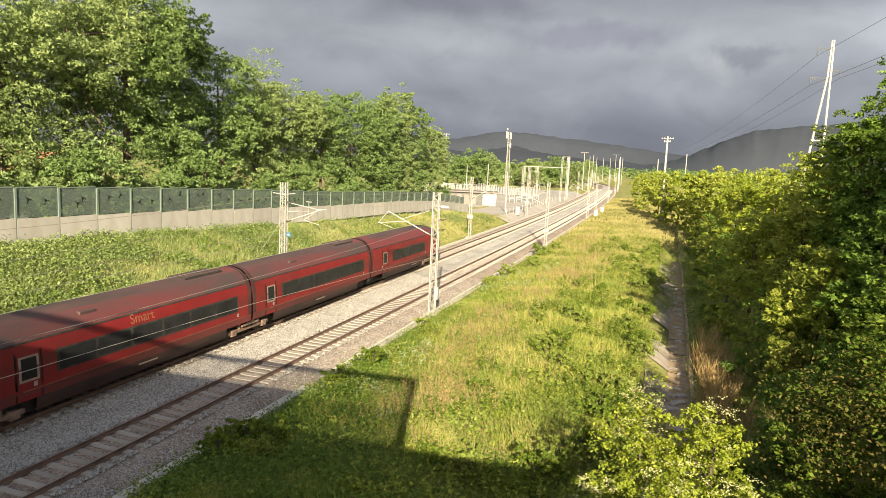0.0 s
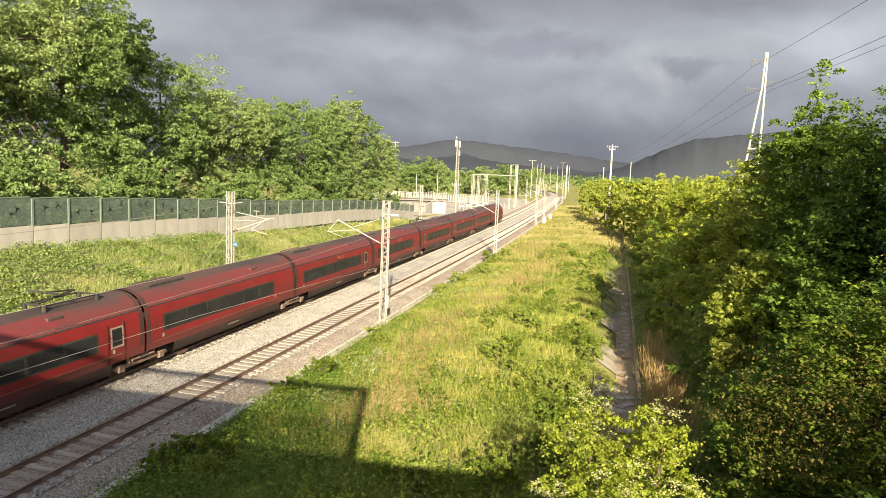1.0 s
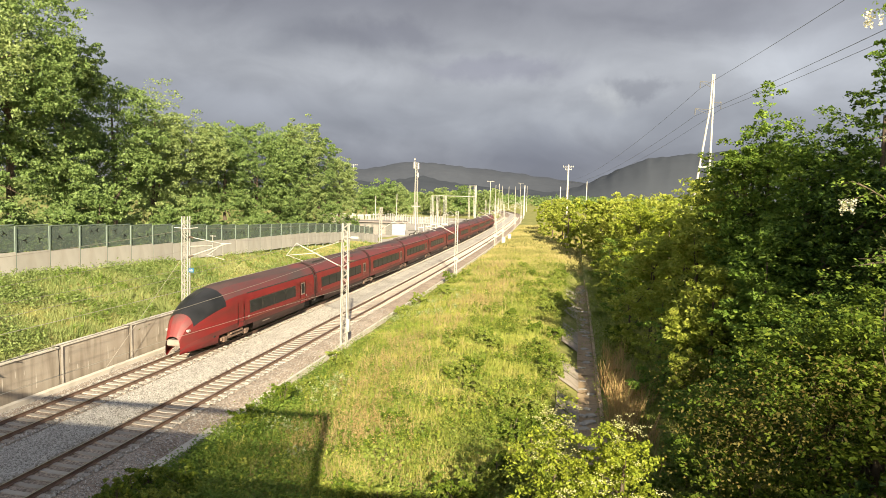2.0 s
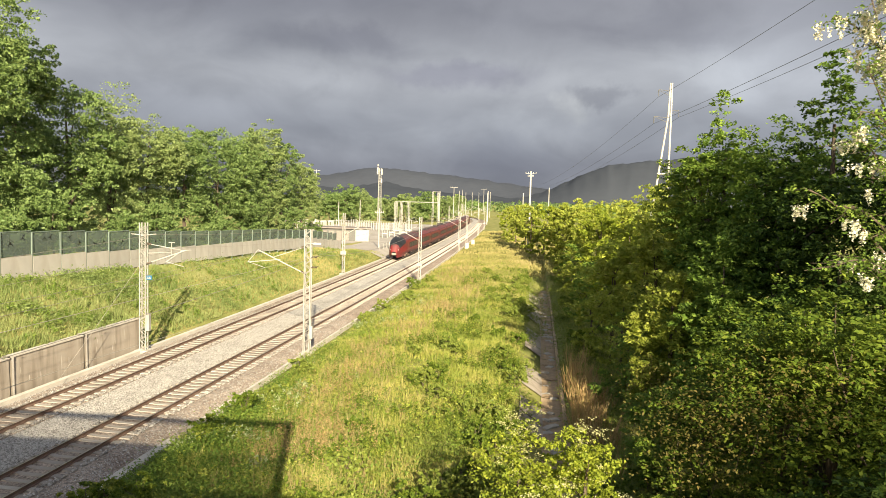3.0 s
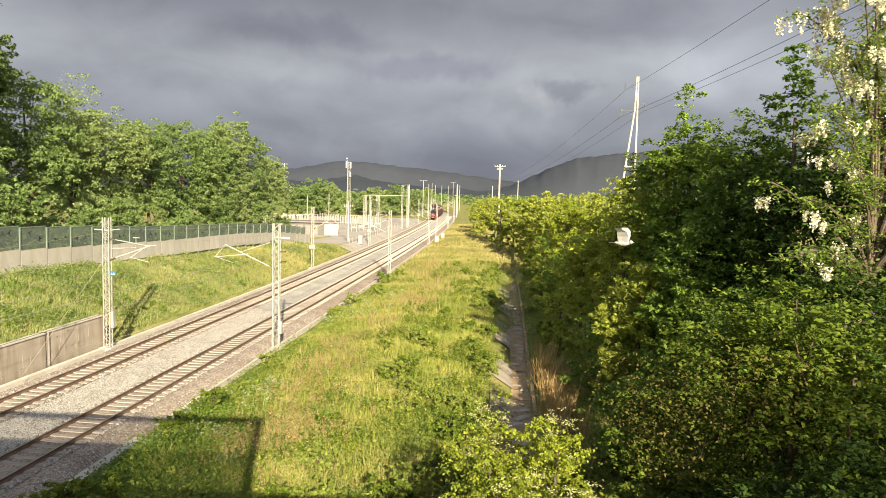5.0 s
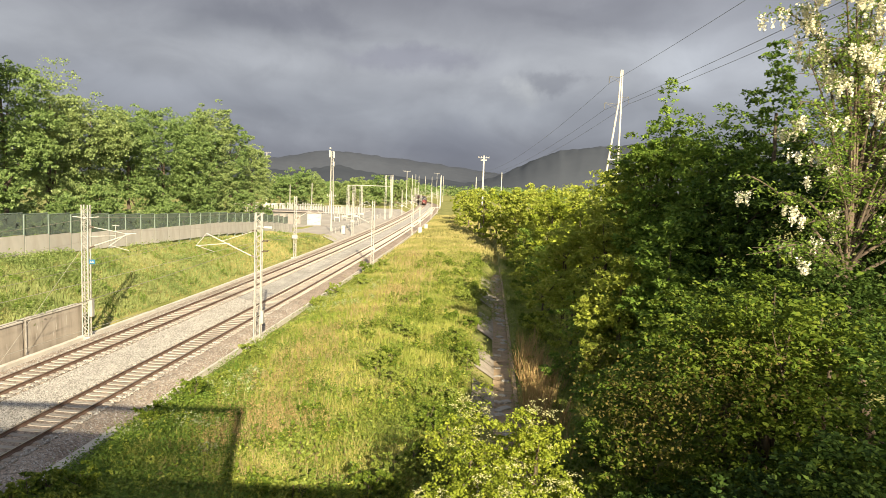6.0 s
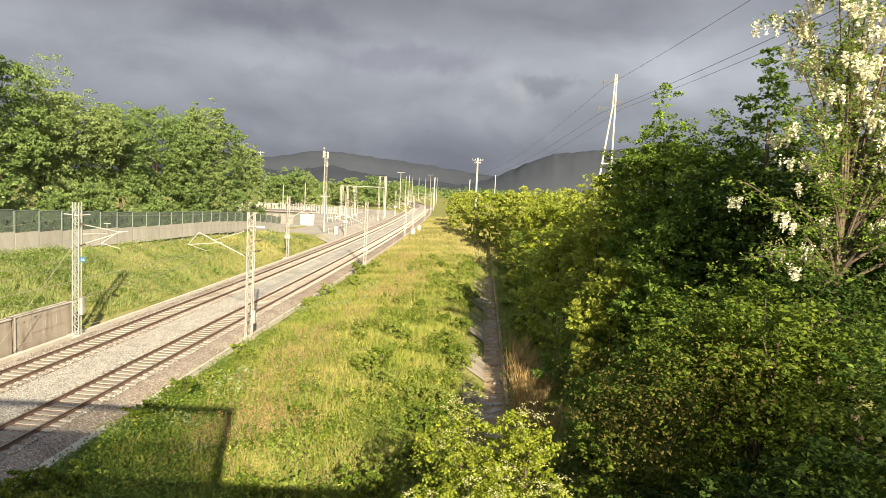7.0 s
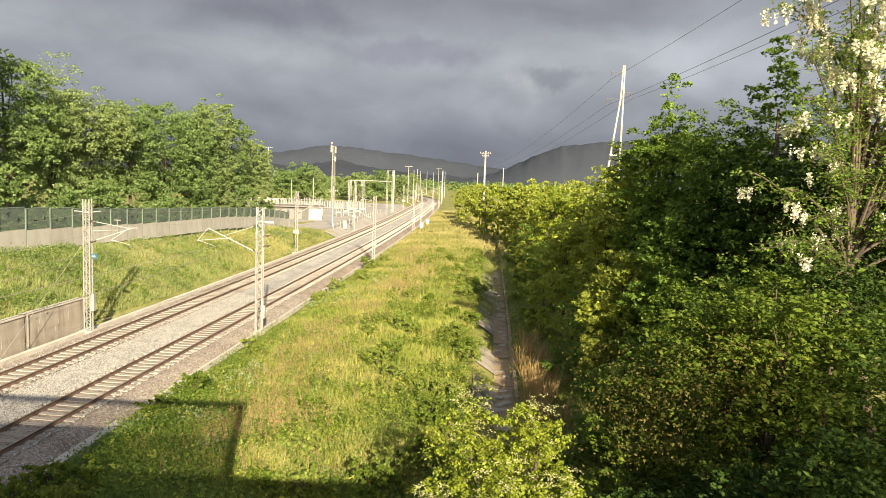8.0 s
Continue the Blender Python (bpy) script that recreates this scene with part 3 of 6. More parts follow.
def cantilever(root, side, reach=2.6, drop=False):
    """The hinged bracket that carries the wires; side -1 reaches to the left."""
    s = side
    bm = bmesh.new()
    tube(bm, (0.15 * s, 0, 5.05), (reach * s, 0, 6.6), 0.036)
    part("stay_tube", bm, M["white_steel"], root)
    bm = bmesh.new()
    tube(bm, (0.15 * s, 0, 6.95), (reach * 0.72 * s, 0, 6.1), 0.022)
    part("top_tie", bm, M["white_steel"], root)
    bm = bmesh.new()
    tube(bm, (reach * 0.55 * s, 0, 6.0), ((reach + 0.75) * s, 0, 5.72), 0.028)
    tube(bm, ((reach + 0.75) * s, 0, 5.72), (reach * s, 0, 6.6), 0.026)
    part("registration_tube", bm, M["white_steel"], root)
    bm = bmesh.new()
    tube(bm, ((reach + 0.7) * s, 0, 5.74), ((reach - 0.5) * s, 0, 5.38), 0.018)
    part("steady_arm", bm, M["white_steel"], root)
    for z in (5.05, 6.95):
        bm = bmesh.new()
        for k in range(5):
            tube(bm, ((0.16 + k * 0.07) * s, 0, z + 0.045 * k * (1 if z < 6 else -0.4)), ((0.19 + k * 0.07) * s, 0, z + 0.045 * k * (1 if z < 6 else -0.4)), 0.085, n=8)
        part("insulator", bm, M["bark"], root, "brown ribbed insulator")


def pull_bracket(root):
    """The short bracket of the bank side mast: flat tie, rising stay, inner steady arm."""
    bars = {"top_tie": ((0.15, 6.9), (2.9, 6.5), 0.026), "stay_tube": ((0.15, 5.5), (3.1, 6.55), 0.032), "registration_tube": ((1.6, 5.68), (2.75, 6.48), 0.026),
            "steady_arm": ((1.65, 5.7), (2.9, 5.42), 0.02), "tie_end": ((2.7, 6.53), (3.4, 6.56), 0.024)}
    for name, (a, b, r) in bars.items():
        bm = bmesh.new()
        tube(bm, (a[0], 0, a[1]), (b[0], 0, b[1]), r)
        part(name, bm, M["white_steel"], root)
    for z, up in ((6.9, -0.015), (5.5, 0.025)):
        bm = bmesh.new()
        for k in range(5):
            tube(bm, (0.2 + k * 0.08, 0, z + up * k), (0.23 + k * 0.08, 0, z + up * k), 0.08, n=8)
        part("insulator", bm, M["bark"], root, "brown ribbed insulator")
    bm = bmesh.new()   # a second insulated arm that holds the feeder
    tube(bm, (0.1, 0.1, 6.2), (1.9, 0.2, 6.35), 0.022)
    for k in range(6):
        tube(bm, (0.4 + k * 0.16, 0.13, 6.23 + k * 0.012), (0.45 + k * 0.16, 0.13, 6.23 + k * 0.012), 0.06, n=8)
    tube(bm, (1.9, 0.2, 5.7), (1.9, 0.2, 7.05), 0.02), tube(bm, (1.7, 0.2, 7.0), (2.15, 0.2, 7.0), 0.03)
    part("feeder_bracket", bm, M["steel"], root)


mast = lattice_mast(8.15)
cantilever(mast, -1, 3.6)
bm = bmesh.new()
tube(bm, (0, -0.05, 7.2), (0.85, -0.05, 7.15), 0.04), box(bm, 0.4, 0.95, -0.12, 0.02, 7.12, 7.26)
part("switch_arm", bm, M["white_steel"], mast)
for z in (6.2, 5.5):
    bm = bmesh.new()
    tube(bm, (0.1, 0, z), (0.7, 0.1, z + 0.1), 0.03)
    for k in range(4):
        tube(bm, (0.3 + 0.09 * k, 0.05, z + 0.05), (0.33 + 0.09 * k, 0.05, z + 0.05), 0.07, n=8)
    part("feeder_insulator", bm, M["bark"], mast)
bm = bmesh.new()
box(bm, 0.2, 0.42, -0.15, 0.1, 0.6, 1.5, 0.02)
part("counterweight_box", bm, M["steel"], mast)
put(mast, 46.0, 2.05, 0)
RIGHT_Y = [46.0, 88.0, 139.0, 158.0, 205.0, 255.0, 305.0, 355.0, 405.0, 455.0, 505.0, 560.0]
far_mast = lattice_mast(8.1, 0.3)
cantilever(far_mast, -1, 3.2)
bm = bmesh.new()
box(bm, -0.35, 0.35, -0.2, -0.17, 1.7, 2.1)
part("sign_plate", bm, M["white"], far_mast, "blank white plate")
for k, y in enumerate(RIGHT_Y[1:]):
    o = far_mast if k == 0 else copy_thing(far_mast, Matrix())
    put(o, y, 2.75, 0)

mast_l = lattice_mast(8.3)
pull_bracket(mast_l)
bm = bmesh.new()
box(bm, 0.22, 0.62, -0.05, -0.02, 4.42, 4.72, 0.01)
sign = part("sign_plate", bm, M["blue"], mast_l, "small blue and white plate")
bm = bmesh.new()
box(bm, 0.28, 0.56, -0.062, -0.05, 4.5, 4.56), box(bm, 0.3, 0.36, -0.062, -0.05, 4.57, 4.64), box(bm, 0.42, 0.52, -0.062, -0.05, 4.57, 4.64)
part("lettering", bm, M["white"], sign)
bm = bmesh.new()
tube(bm, (-0.2, 0, 7.4), (0.9, 0, 7.55), 0.03), tube(bm, (-0.9, 0, 7.5), (0, 0, 7.45), 0.03)
part("feeder_arm", bm, M["white_steel"], mast_l)
bm = bmesh.new()
tube(bm, (-0.1, -0.1, 5.6), (0.3, -9.0, -0.3), 0.01)
part("guy_wire", bm, M["bright_wire"], mast_l)
bm = bmesh.new()
box(bm, 0.25, 0.45, -0.15, 0.15, 0.9, 2.1, 0.02)
part("junction_box", bm, M["steel"], mast_l)
put(mast_l, 44.6, -8.85, 0)
LEFT_Y = [44.6, 95.0, 138.0, 240.0, 290.0, 340.0, 390.0, 440.0, 490.0, 540.0]
left_far = lattice_mast(8.1, 0.3)
cantilever(left_far, 1, 2.8)
bm = bmesh.new()
box(bm, -0.4, 0.4, -0.22, -0.18, 2.2, 2.75)
part("sign_plate", bm, M["white"], left_far, "blank white plate")
for k, y in enumerate(LEFT_Y[1:]):
    o = left_far if k == 0 else copy_thing(left_far, Matrix())
    put(o, y, -9.2, 0)

# ---- overhead wires ----


def wire_run(name, pts, r, material, label, parent=None):
    cu = bpy.data.curves.new(name, "CURVE")
    cu.dimensions, cu.bevel_depth, cu.bevel_resolution = "3D", r, 1
    sp = cu.splines.new("POLY")
    sp.points.add(len(pts) - 1)
    for q, p in zip(sp.points, pts):
        q.co = (*p, 1)
    cu.materials.append(material)
    return tagged(new(name, cu), label, "wire", "overhead wires")


def sagged(stations, u, z, sag):
    pts = []
    for a, b in zip(stations, stations[1:]):
        for k in range(8):
            t = k / 8
            y = a + (b - a) * t
            pts.append((float(line(y)) + u, y, z - sag * 4 * t * (1 - t)))
    return pts


rs = [-12.0] + RIGHT_Y
ls = [-8.0] + LEFT_Y
wire_run("contact_wire", sagged(rs, -0.75, 5.45, 0.03), 0.010, M["bright_wire"], "taut pale contact wire over the near track")
wire_run("messenger_wire", sagged(rs, -0.75, 6.7, 0.75), 0.008, M["wire"], "sagging messenger wire over the near track")
wire_run("contact_wire", sagged(ls, -5.9, 5.3, 0.03), 0.009, M["wire"], "taut contact wire over the far track")
wire_run("messenger_wire", sagged(ls, -5.9, 6.7, 0.75), 0.008, M["wire"], "sagging messenger wire over the far track")
wire_run("earth_wire", [(float(line(y)) + 2.05, y, z) for y, z in ((-12, 4.9), (0, 4.75), (13, 4.58), (24, 4.42), (35, 4.05), (46, 3.6), (67, 3.35), (88, 3.5), (113, 3.2), (139, 3.4))], 0.009, M["bright_wire"], "pale earth wire slung along the near masts")
wire_run("feeder_wire", sagged(ls, -8.2, 7.5, 0.7), 0.012, M["wire"], "feeder wire along the bank side masts")
wire_run("feeder_wire", sagged(rs, 2.6, 6.3, 0.7), 0.012, M["wire"], "feeder wire along the near masts")

# ---- train ----
SECTION = [(1.15, 0.32), (1.38, 0.42), (1.46, 0.95), (1.49, 1.35), (1.48, 2.2), (1.43, 2.75), (1.33, 3.12), (1.08, 3.52), (0.72, 3.78), (0.35, 3.9), (0, 3.94)]


def hull(name, ids, sections, material, parent, label=""):
    """The strips of the section between the given corners, on both sides, along sections (y, width, bottom, height, lift)."""
    verts, faces = [], []
    prof = [SECTION[i] for i in ids]
    k = len(prof)
    for side in (1, -1):
        base = len(verts)
        for y, w, h, lift in sections:
            verts += [(side * x * w, y, lift + (z - 0.32) * h + 0.32 * min(1, h + 0.3)) for x, z in prof]
        for j in range(len(sections) - 1):
            for i in range(k - 1):
                a = base + j * k + i
                f = (a, a + k, a + k + 1, a + 1)
                faces.append(f if side > 0 else f[::-1])
    o = raw(name, verts, faces, material, parent, smooth=True)
    return tagged(o, label)


def window(parent, y0, y1, z0, z1, side, material=None, name="window", proud=0.006):
    def wide(z):
        return np.interp(z, [p[1] for p in SECTION], [p[0] for p in SECTION])
    bm = bmesh.new()
    zs = np.linspace(z0, z1, 4)
    rows = [[bm.verts.new((side * (float(wide(z)) + proud), y, z)) for y in (y0, y0 + 0.06, y1 - 0.06, y1)] for z in zs]
    for a, b in zip(rows, rows[1:]):
        for i in range(3):
            bm.faces.new((a[i], a[i + 1], b[i + 1], b[i]))
    return part(name, bm, material or M["glass_dark"], parent)


def wheels(parent, y):
    for dy in (-1.45, 1.45):
        bm = bmesh.new()
        for sx in (-0.75, 0.75):
            tube(bm, (sx - 0.07, y + dy, 0.46), (sx + 0.07, y + dy, 0.46), 0.46, n=16)
        tube(bm, (-0.7, y + dy, 0.46), (0.7, y + dy, 0.46), 0.09)
        part("wheelset", bm, M["skirt"], parent)
    for sx in (-1.2, 1.2):
        bm = bmesh.new()
        box(bm, sx - 0.09, sx + 0.09, y - 1.9, y + 1.9, 0.42, 0.62, 0.03)
        for dy in (-1.45, 1.45):
            box(bm, sx - 0.14, sx + 0.14, y + dy - 0.22, y + dy + 0.22, 0.3, 0.66, 0.04)
            tube(bm, (sx, y + dy * 0.62, 0.6), (sx, y + dy * 0.62, 0.95), 0.11, n=8)
        tube(bm, (sx * 1.12, y - 0.8, 0.75), (sx * 1.12, y + 0.8, 0.75), 0.07)
        part("bogie_frame", bm, M["bogie"], parent)


CAR, END = 16.13, 19.4


def car_body(root, y0, y1, nose=0):
    """Hull strips from y0 to y1; the nose, if any, is at the y1 end."""
    if nose:
        secs = [(y0, 1, 1, 0), (y1 - 6.2, 1, 1, 0)]
        for t in np.linspace(0.08, 1, 14):
            w = (1 - t ** 2.6) ** 0.5 * 0.94 + 0.06
            h = (1 - t ** 2.2) ** 0.62 * 0.68 + 0.32
            secs.append((y1 - 6.2 + 6.2 * t, w if t < 1 else 0.32, h, 0))
    else:
        secs = [(y0, 1, 1, 0), (y1, 1, 1, 0)]
    hull("side_shell", (3, 4, 5, 6), secs, M["red"], root)
    hull("lower_panel", (2, 3), secs, M["low_panel"], root, "soiled dark red lower body panel")
    hull("roof_edge", (6, 7, 8), secs, M["roof_red"], root, "dirty red roof edge")
    hull("roof_shell", (8, 9, 10), secs, M["roof"], root, "sooty dark roof")
    if nose:
        low = [(y0 + 2.3, 1, 1, 0), (y1 - 7.6, 1, 1, 0)]
        hull("skirt", (0, 1, 2), [s for s in secs if s[0] > y1 - 3.4], M["red"], root, "red nose apron")
    else:
        low = [(y0 + 2.2, 1, 1, 0), (y1 - 2.2, 1, 1, 0)]
    hull("skirt", (0, 1, 2), low, M["skirt"], root, "dust-covered dark skirt")
    bm = bmesh.new()
    box(bm, -1.3, 1.3, y0 + 0.1, (y1 - 2.5) if nose else y1 - 0.1, 0.86, 0.98)
    part("underframe", bm, M["black"], root)
    bm = bmesh.new()
    box(bm, -0.98, 0.98, y0 + 0.15, (y1 - 3) if nose else y1 - 0.15, 0.3, 0.86, 0.03)
    part("underfloor_box", bm, M["black"], root)
    for yy in ((y0 + 0.05,) if nose else (y0 + 0.05, y1 - 0.3)):
        hull("end_ring", (3, 4, 5, 6, 7, 8, 9, 10), [(yy, 1.006, 1.003, 0), (yy + 0.25, 1.006, 1.003, 0)], M["skirt"], root, "grey end ring")
    return secs


def fittings(root, ys, door_y, text_y=None, text_mat=None, ends=None):
    for s in (1, -1):
        for a in ys:
            window(root, a, a + 1.75, 1.78, 2.5, s, None, "window", 0.024)
        window(root, ys[0] - 0.12, ys[-1] + 1.87, 1.7, 2.58, s, M["black"], "window_band", 0.014)
        if door_y is not None:
            d = window(root, door_y, door_y + 1.05, 0.96, 2.78, s, M["red"], "door", 0.005)
            window(d, door_y + 0.2, door_y + 0.85, 1.75, 2.55, s, None, "door_window", 0.012)
            window(d, door_y + 0.1, door_y + 0.95, 1.66, 2.63, s, M["silver"], "window_frame", 0.009)
            window(d, door_y - 0.03, door_y, 0.96, 2.8, s, M["skirt"], "door_edge", 0.009)
            window(d, door_y + 1.05, door_y + 1.08, 0.96, 2.8, s, M["skirt"], "door_edge", 0.009)
        e0, e1 = min(ys[0], door_y or 0) - 0.8, max(ys[-1] + 1.75, door_y or -9) + 0.8
        window(root, e0, e1, 1.3, 1.335, s, M["faded"], "stripe", 0.008)
        window(root, *(ends or (e0, e1)), 3.08, 3.15, s, M["black"], "gutter", 0.014)
        for y in (e0 + 0.6, e1 - 0.6):
            window(root, y, y + 0.16, 1.42, 1.6, s, M["white"], "marker_plate", 0.01)
        window(root, -0.6, 0.6, 0.72, 0.79, s, M["silver"], "lettering_bar", 0.01)
        if text_y is not None:
            cu = bpy.data.curves.new("lettering", "FONT")
            cu.body, cu.size, cu.align_x, cu.extrude = "Smart", 0.62, "CENTER", 0.004
            cu.materials.append(text_mat)
            tx = new("lettering", cu)
            tx.parent = root
            tx.matrix_basis = pose(s * 1.452, text_y, 2.69, 90, 0, 90 * s) @ pose(0, 0, 0, -14, 0, 0)


def middle_car(pantograph=False, door=True, text_mat=None):
    root = thing("train_car", Matrix(), "red high-speed train car with dark windows and a sooty roof", "train car", "cars of the red train")
    h = CAR / 2
    car_body(root, -h + 0.06, h - 0.06)
    for y0, y1 in ((-h + 0.0, -h + 0.3), (h - 0.3, h)):
        bm = bmesh.new()
        for z0, z1, w in ((0.7, 2.9, 1.40), (2.9, 3.5, 1.08)):
            box(bm, -w, w, y0, y1, z0, z1)
        part("gangway", bm, M["black"], root, "black rubber gangway")
    fittings(root, [-6.6 + 1.93 * k for k in range(6)], 5.6 if door else None, 0.3 if text_mat else None, text_mat, (-h + 0.35, h - 0.35))
    wheels(root, h)
    bm = bmesh.new()
    box(bm, -0.55, 0.55, -6.6, -3.6, 3.7, 3.95, 0.03)
    unit_ob = part("roof_unit", bm, M["black"], root, "black ventilation grille")
    for k in range(7):
        bm = bmesh.new()
        box(bm, -0.5, 0.5, -6.4 + k * 0.4, -6.2 + k * 0.4, 3.95, 3.965)
        part("louvre", bm, M["roof"], unit_ob)
    for sx in (0.78, -0.78):
        bm = bmesh.new()
        box(bm, sx - 0.28, sx + 0.28, 2.6, 3.4, 3.5, 3.68, 0.03)
        part("roof_hatch", bm, M["roof"], root)
    if pantograph:
        bm = bmesh.new()
        tube(bm, (-0.5, 3, 4.1), (0.5, 3, 4.1), 0.05), tube(bm, (0, 3, 4.1), (0, 5.2, 4.4), 0.05), tube(bm, (0, 5.2, 4.4), (0, 3.4, 4.55), 0.04)
        tube(bm, (-0.8, 3.4, 4.58), (0.8, 3.4, 4.58), 0.04), tube(bm, (-0.5, 6, 4.1), (0.5, 6, 4.1), 0.05)
        for x in (-0.5, 0.5):
            for y in (3, 6):
                tube(bm, (x, y, 3.6), (x, y, 4.12), 0.1, n=8)
            tube(bm, (x, 3, 4.1), (x, 6, 4.1), 0.04)
        part("pantograph", bm, M["black"], root, "lowered pantograph")
    return root


def end_car():
    root = thing("train_car", Matrix(), "red streamlined train end car with a black windscreen", "train car", "cars of the red train")
    h = END / 2
    secs = car_body(root, -h + 0.06, h, 1)
    bm = bmesh.new()
    box(bm, -1.34, 1.34, -h, -h + 0.3, 0.7, 3.0)
    part("gangway", bm, M["black"], root)
    fittings(root, [-5.2 + 2.0 * k for k in range(4)], -7.4, None, None, (-h + 0.35, 2.9))
    for s in (1, -1):
        cab = window(root, 3.6, 4.3, 0.98, 2.7, s, M["red"], "cab_door", 0.008)
        for y in (3.5, 4.34):
            window(cab, y, y + 0.06, 1.2, 2.6, s, M["silver"], "handrail", 0.03)
    wheels(root, h - 5.4)
    # windscreen wraps over the upper nose
    top = [s for s in secs if h - 4.3 < s[0] < h - 0.6]
    hull("windscreen", (5, 6, 7, 8, 9, 10), [(y, w * 1.004, hh * 1.006, 0.005) for y, w, hh, _ in top], M["glass_dark"], root, "black wrap-around windscreen")
    for s in (1, -1):
        bm = bmesh.new()
        box(bm, s * 0.62 - 0.16, s * 0.62 + 0.16, h - 1.0, h - 0.45, 1.55, 1.72, 0.04)
        part("headlight", bm, M["white"], root, "white headlight")
    bm = bmesh.new()
    box(bm, -0.42, 0.42, h - 0.28, h + 0.02, 0.75, 1.15, 0.08)
    part("coupler_cover", bm, M["silver"], root)
    return root


cars = []
first = end_car()
cars.append((first, 50.1 + END / 2, 1))
LETTERS = {1: "faded", 3: "dim_letter", 4: "dim_letter"}   # the marque name has worn off the other cars
for k in range(9):
    o = middle_car(k in (2, 6), k not in (3, 5), M[LETTERS[k]] if k in LETTERS else None)
    cars.append((o, 50.1 - CAR * (k + 0.5), -1 if k < 3 else 1))
cars.append((copy_thing(first, Matrix()), 50.1 - CAR * 9 - END / 2, -1))
SPEED = 76.3


# a pale bird that crosses in front of the bank


def pale_bird():
    root = thing("bird", Matrix(), "pale grey bird in flight with beating wings", "bird")
    bm = bmesh.new()
    bmesh.ops.create_uvsphere(bm, u_segments=10, v_segments=8, radius=1.0)
    for v in bm.verts:
        taper = 1 - 0.45 * max(0, -v.co.y)
        v.co = Vector((v.co.x * 0.06 * taper, v.co.y * 0.16, v.co.z * 0.06 * taper))
    part("body", bm, M["feather"], root)
    bm = bmesh.new()
    bmesh.ops.create_uvsphere(bm, u_segments=8, v_segments=6, radius=0.038)
    bmesh.ops.translate(bm, verts=bm.verts[:], vec=(0, 0.175, 0.025))
    tube(bm, (0, 0.2, 0.022), (0, 0.24, 0.015), 0.012, 0.003, n=5)
    part("head", bm, M["feather"], root)
    bm = bmesh.new()
    for z in (0.0, -0.008):
        bm.faces.new([bm.verts.new(p) for p in ((-0.025, -0.13, z), (0.025, -0.13, z), (0.06, -0.28, z), (0, -0.26, z), (-0.06, -0.28, z))])
    part("tail", bm, M["feather"], root)
    wings = []
    for s in (1, -1):
        bm = bmesh.new()
        rows = [(0.0, -0.09, 0.10, 0.0), (0.12, -0.10, 0.12, 0.02), (0.24, -0.09, 0.10, 0.01), (0.34, -0.10, 0.02, -0.03)]
        top = [[bm.verts.new((s * x, y, z + 0.008)) for y in (a, (a + b) / 2, b)] for x, a, b, z in rows]
        low = [[bm.verts.new((s * x, y, z - 0.006)) for y in (a, (a + b) / 2, b)] for x, a, b, z in rows]
        for grid in (top, low):
            for p, r in zip(grid, grid[1:]):
                for i in range(2):
                    bm.faces.new((p[i], p[i + 1], r[i + 1], r[i]))
        for i in (0, 2):
            for k in range(3):
                bm.faces.new((top[k][i], top[k + 1][i], low[k + 1][i], low[k][i]))
        w = part("wing", bm, M["feather"], root)
        w.location = (s * 0.04, 0.02, 0.03)
        wings.append((w, s))
    return root, wings


bird, bird_wings = pale_bird()
BIRD = [(0.0, -98, 46, 16), (1.0, -77, 43, 15), (2.0, -55, 39, 12.5), (3.0, -33.6, 31.4, 8.8), (3.5, -23.8, 26.8, 6.7), (3.9, -16.5, 23.33, 6.21), (4.05, -13.82, 22.03, 6.66), (4.2, -11.14, 20.73, 7.11),
        (4.5, -5.8, 18.1, 8.0), (5.0, 3.1, 13.8, 9.6), (5.5, 12.0, 9.5, 12.5), (6.5, 30, 1, 20), (8.0, 57, -12, 27)]


def motions():
    rows = []
    for k, (t, x, y, z) in enumerate(BIRD):
        a, b = BIRD[max(0, k - 1)], BIRD[min(len(BIRD) - 1, k + 1)]
        rows.append((t, pose(x, y, z, 0, 0, math.degrees(math.atan2(a[1] - b[1], b[2] - a[2])))))
    walk(bird, rows)
    for w, s in bird_wings:
        walk(w, [(k * 0.1, pose(s * 0.04, 0.02, 0.03, 0, -s * (10 - 45 * math.cos(2 * math.pi * (k * 0.1 - 4.0) / 0.4)), 0)) for k in range(81)])
    for car, y, way in cars:
        rows = []
        for k in range(33):
            t = k * 0.25
            yy = y + SPEED * t
            x = float(line(yy)) - 0.75 - SEP
            rows.append((t, pose(x, yy, 0, 0, 0, heading(yy) + (0 if way > 0 else 180))))
        walk(car, rows)


# ---- overpass from which one looks: it shades the foreground ----
overpass = thing("overpass", Matrix(), "concrete road overpass with a solid protective screen over the tracks and an added shading screen", "bridge", kind="structure")
bm = bmesh.new()
box(bm, -70, 60, -9.5, -0.55, 7.2, 8.5)
part("deck", bm, M["concrete"], overpass)
bm = bmesh.new()
box(bm, -70, 60, -0.55, -0.3, 7.2, 9.9)
part("parapet", bm, M["concrete"], overpass)
bm = bmesh.new()
box(bm, -40, -1.5, -0.45, -0.33, 12.75, 13.05)
part("screen_beam", bm, M["steel"], overpass)
bm = bmesh.new()
box(bm, -1.62, -1.34, -0.47, -0.31, 9.5, 13.05)
part("screen_post", bm, M["steel"], overpass)
bm = bmesh.new()
box(bm, -40, -6.5, -0.42, -0.36, 9.5, 11.6)
part("screen_sheet", bm, M["steel"], overpass)
bm = bmesh.new()
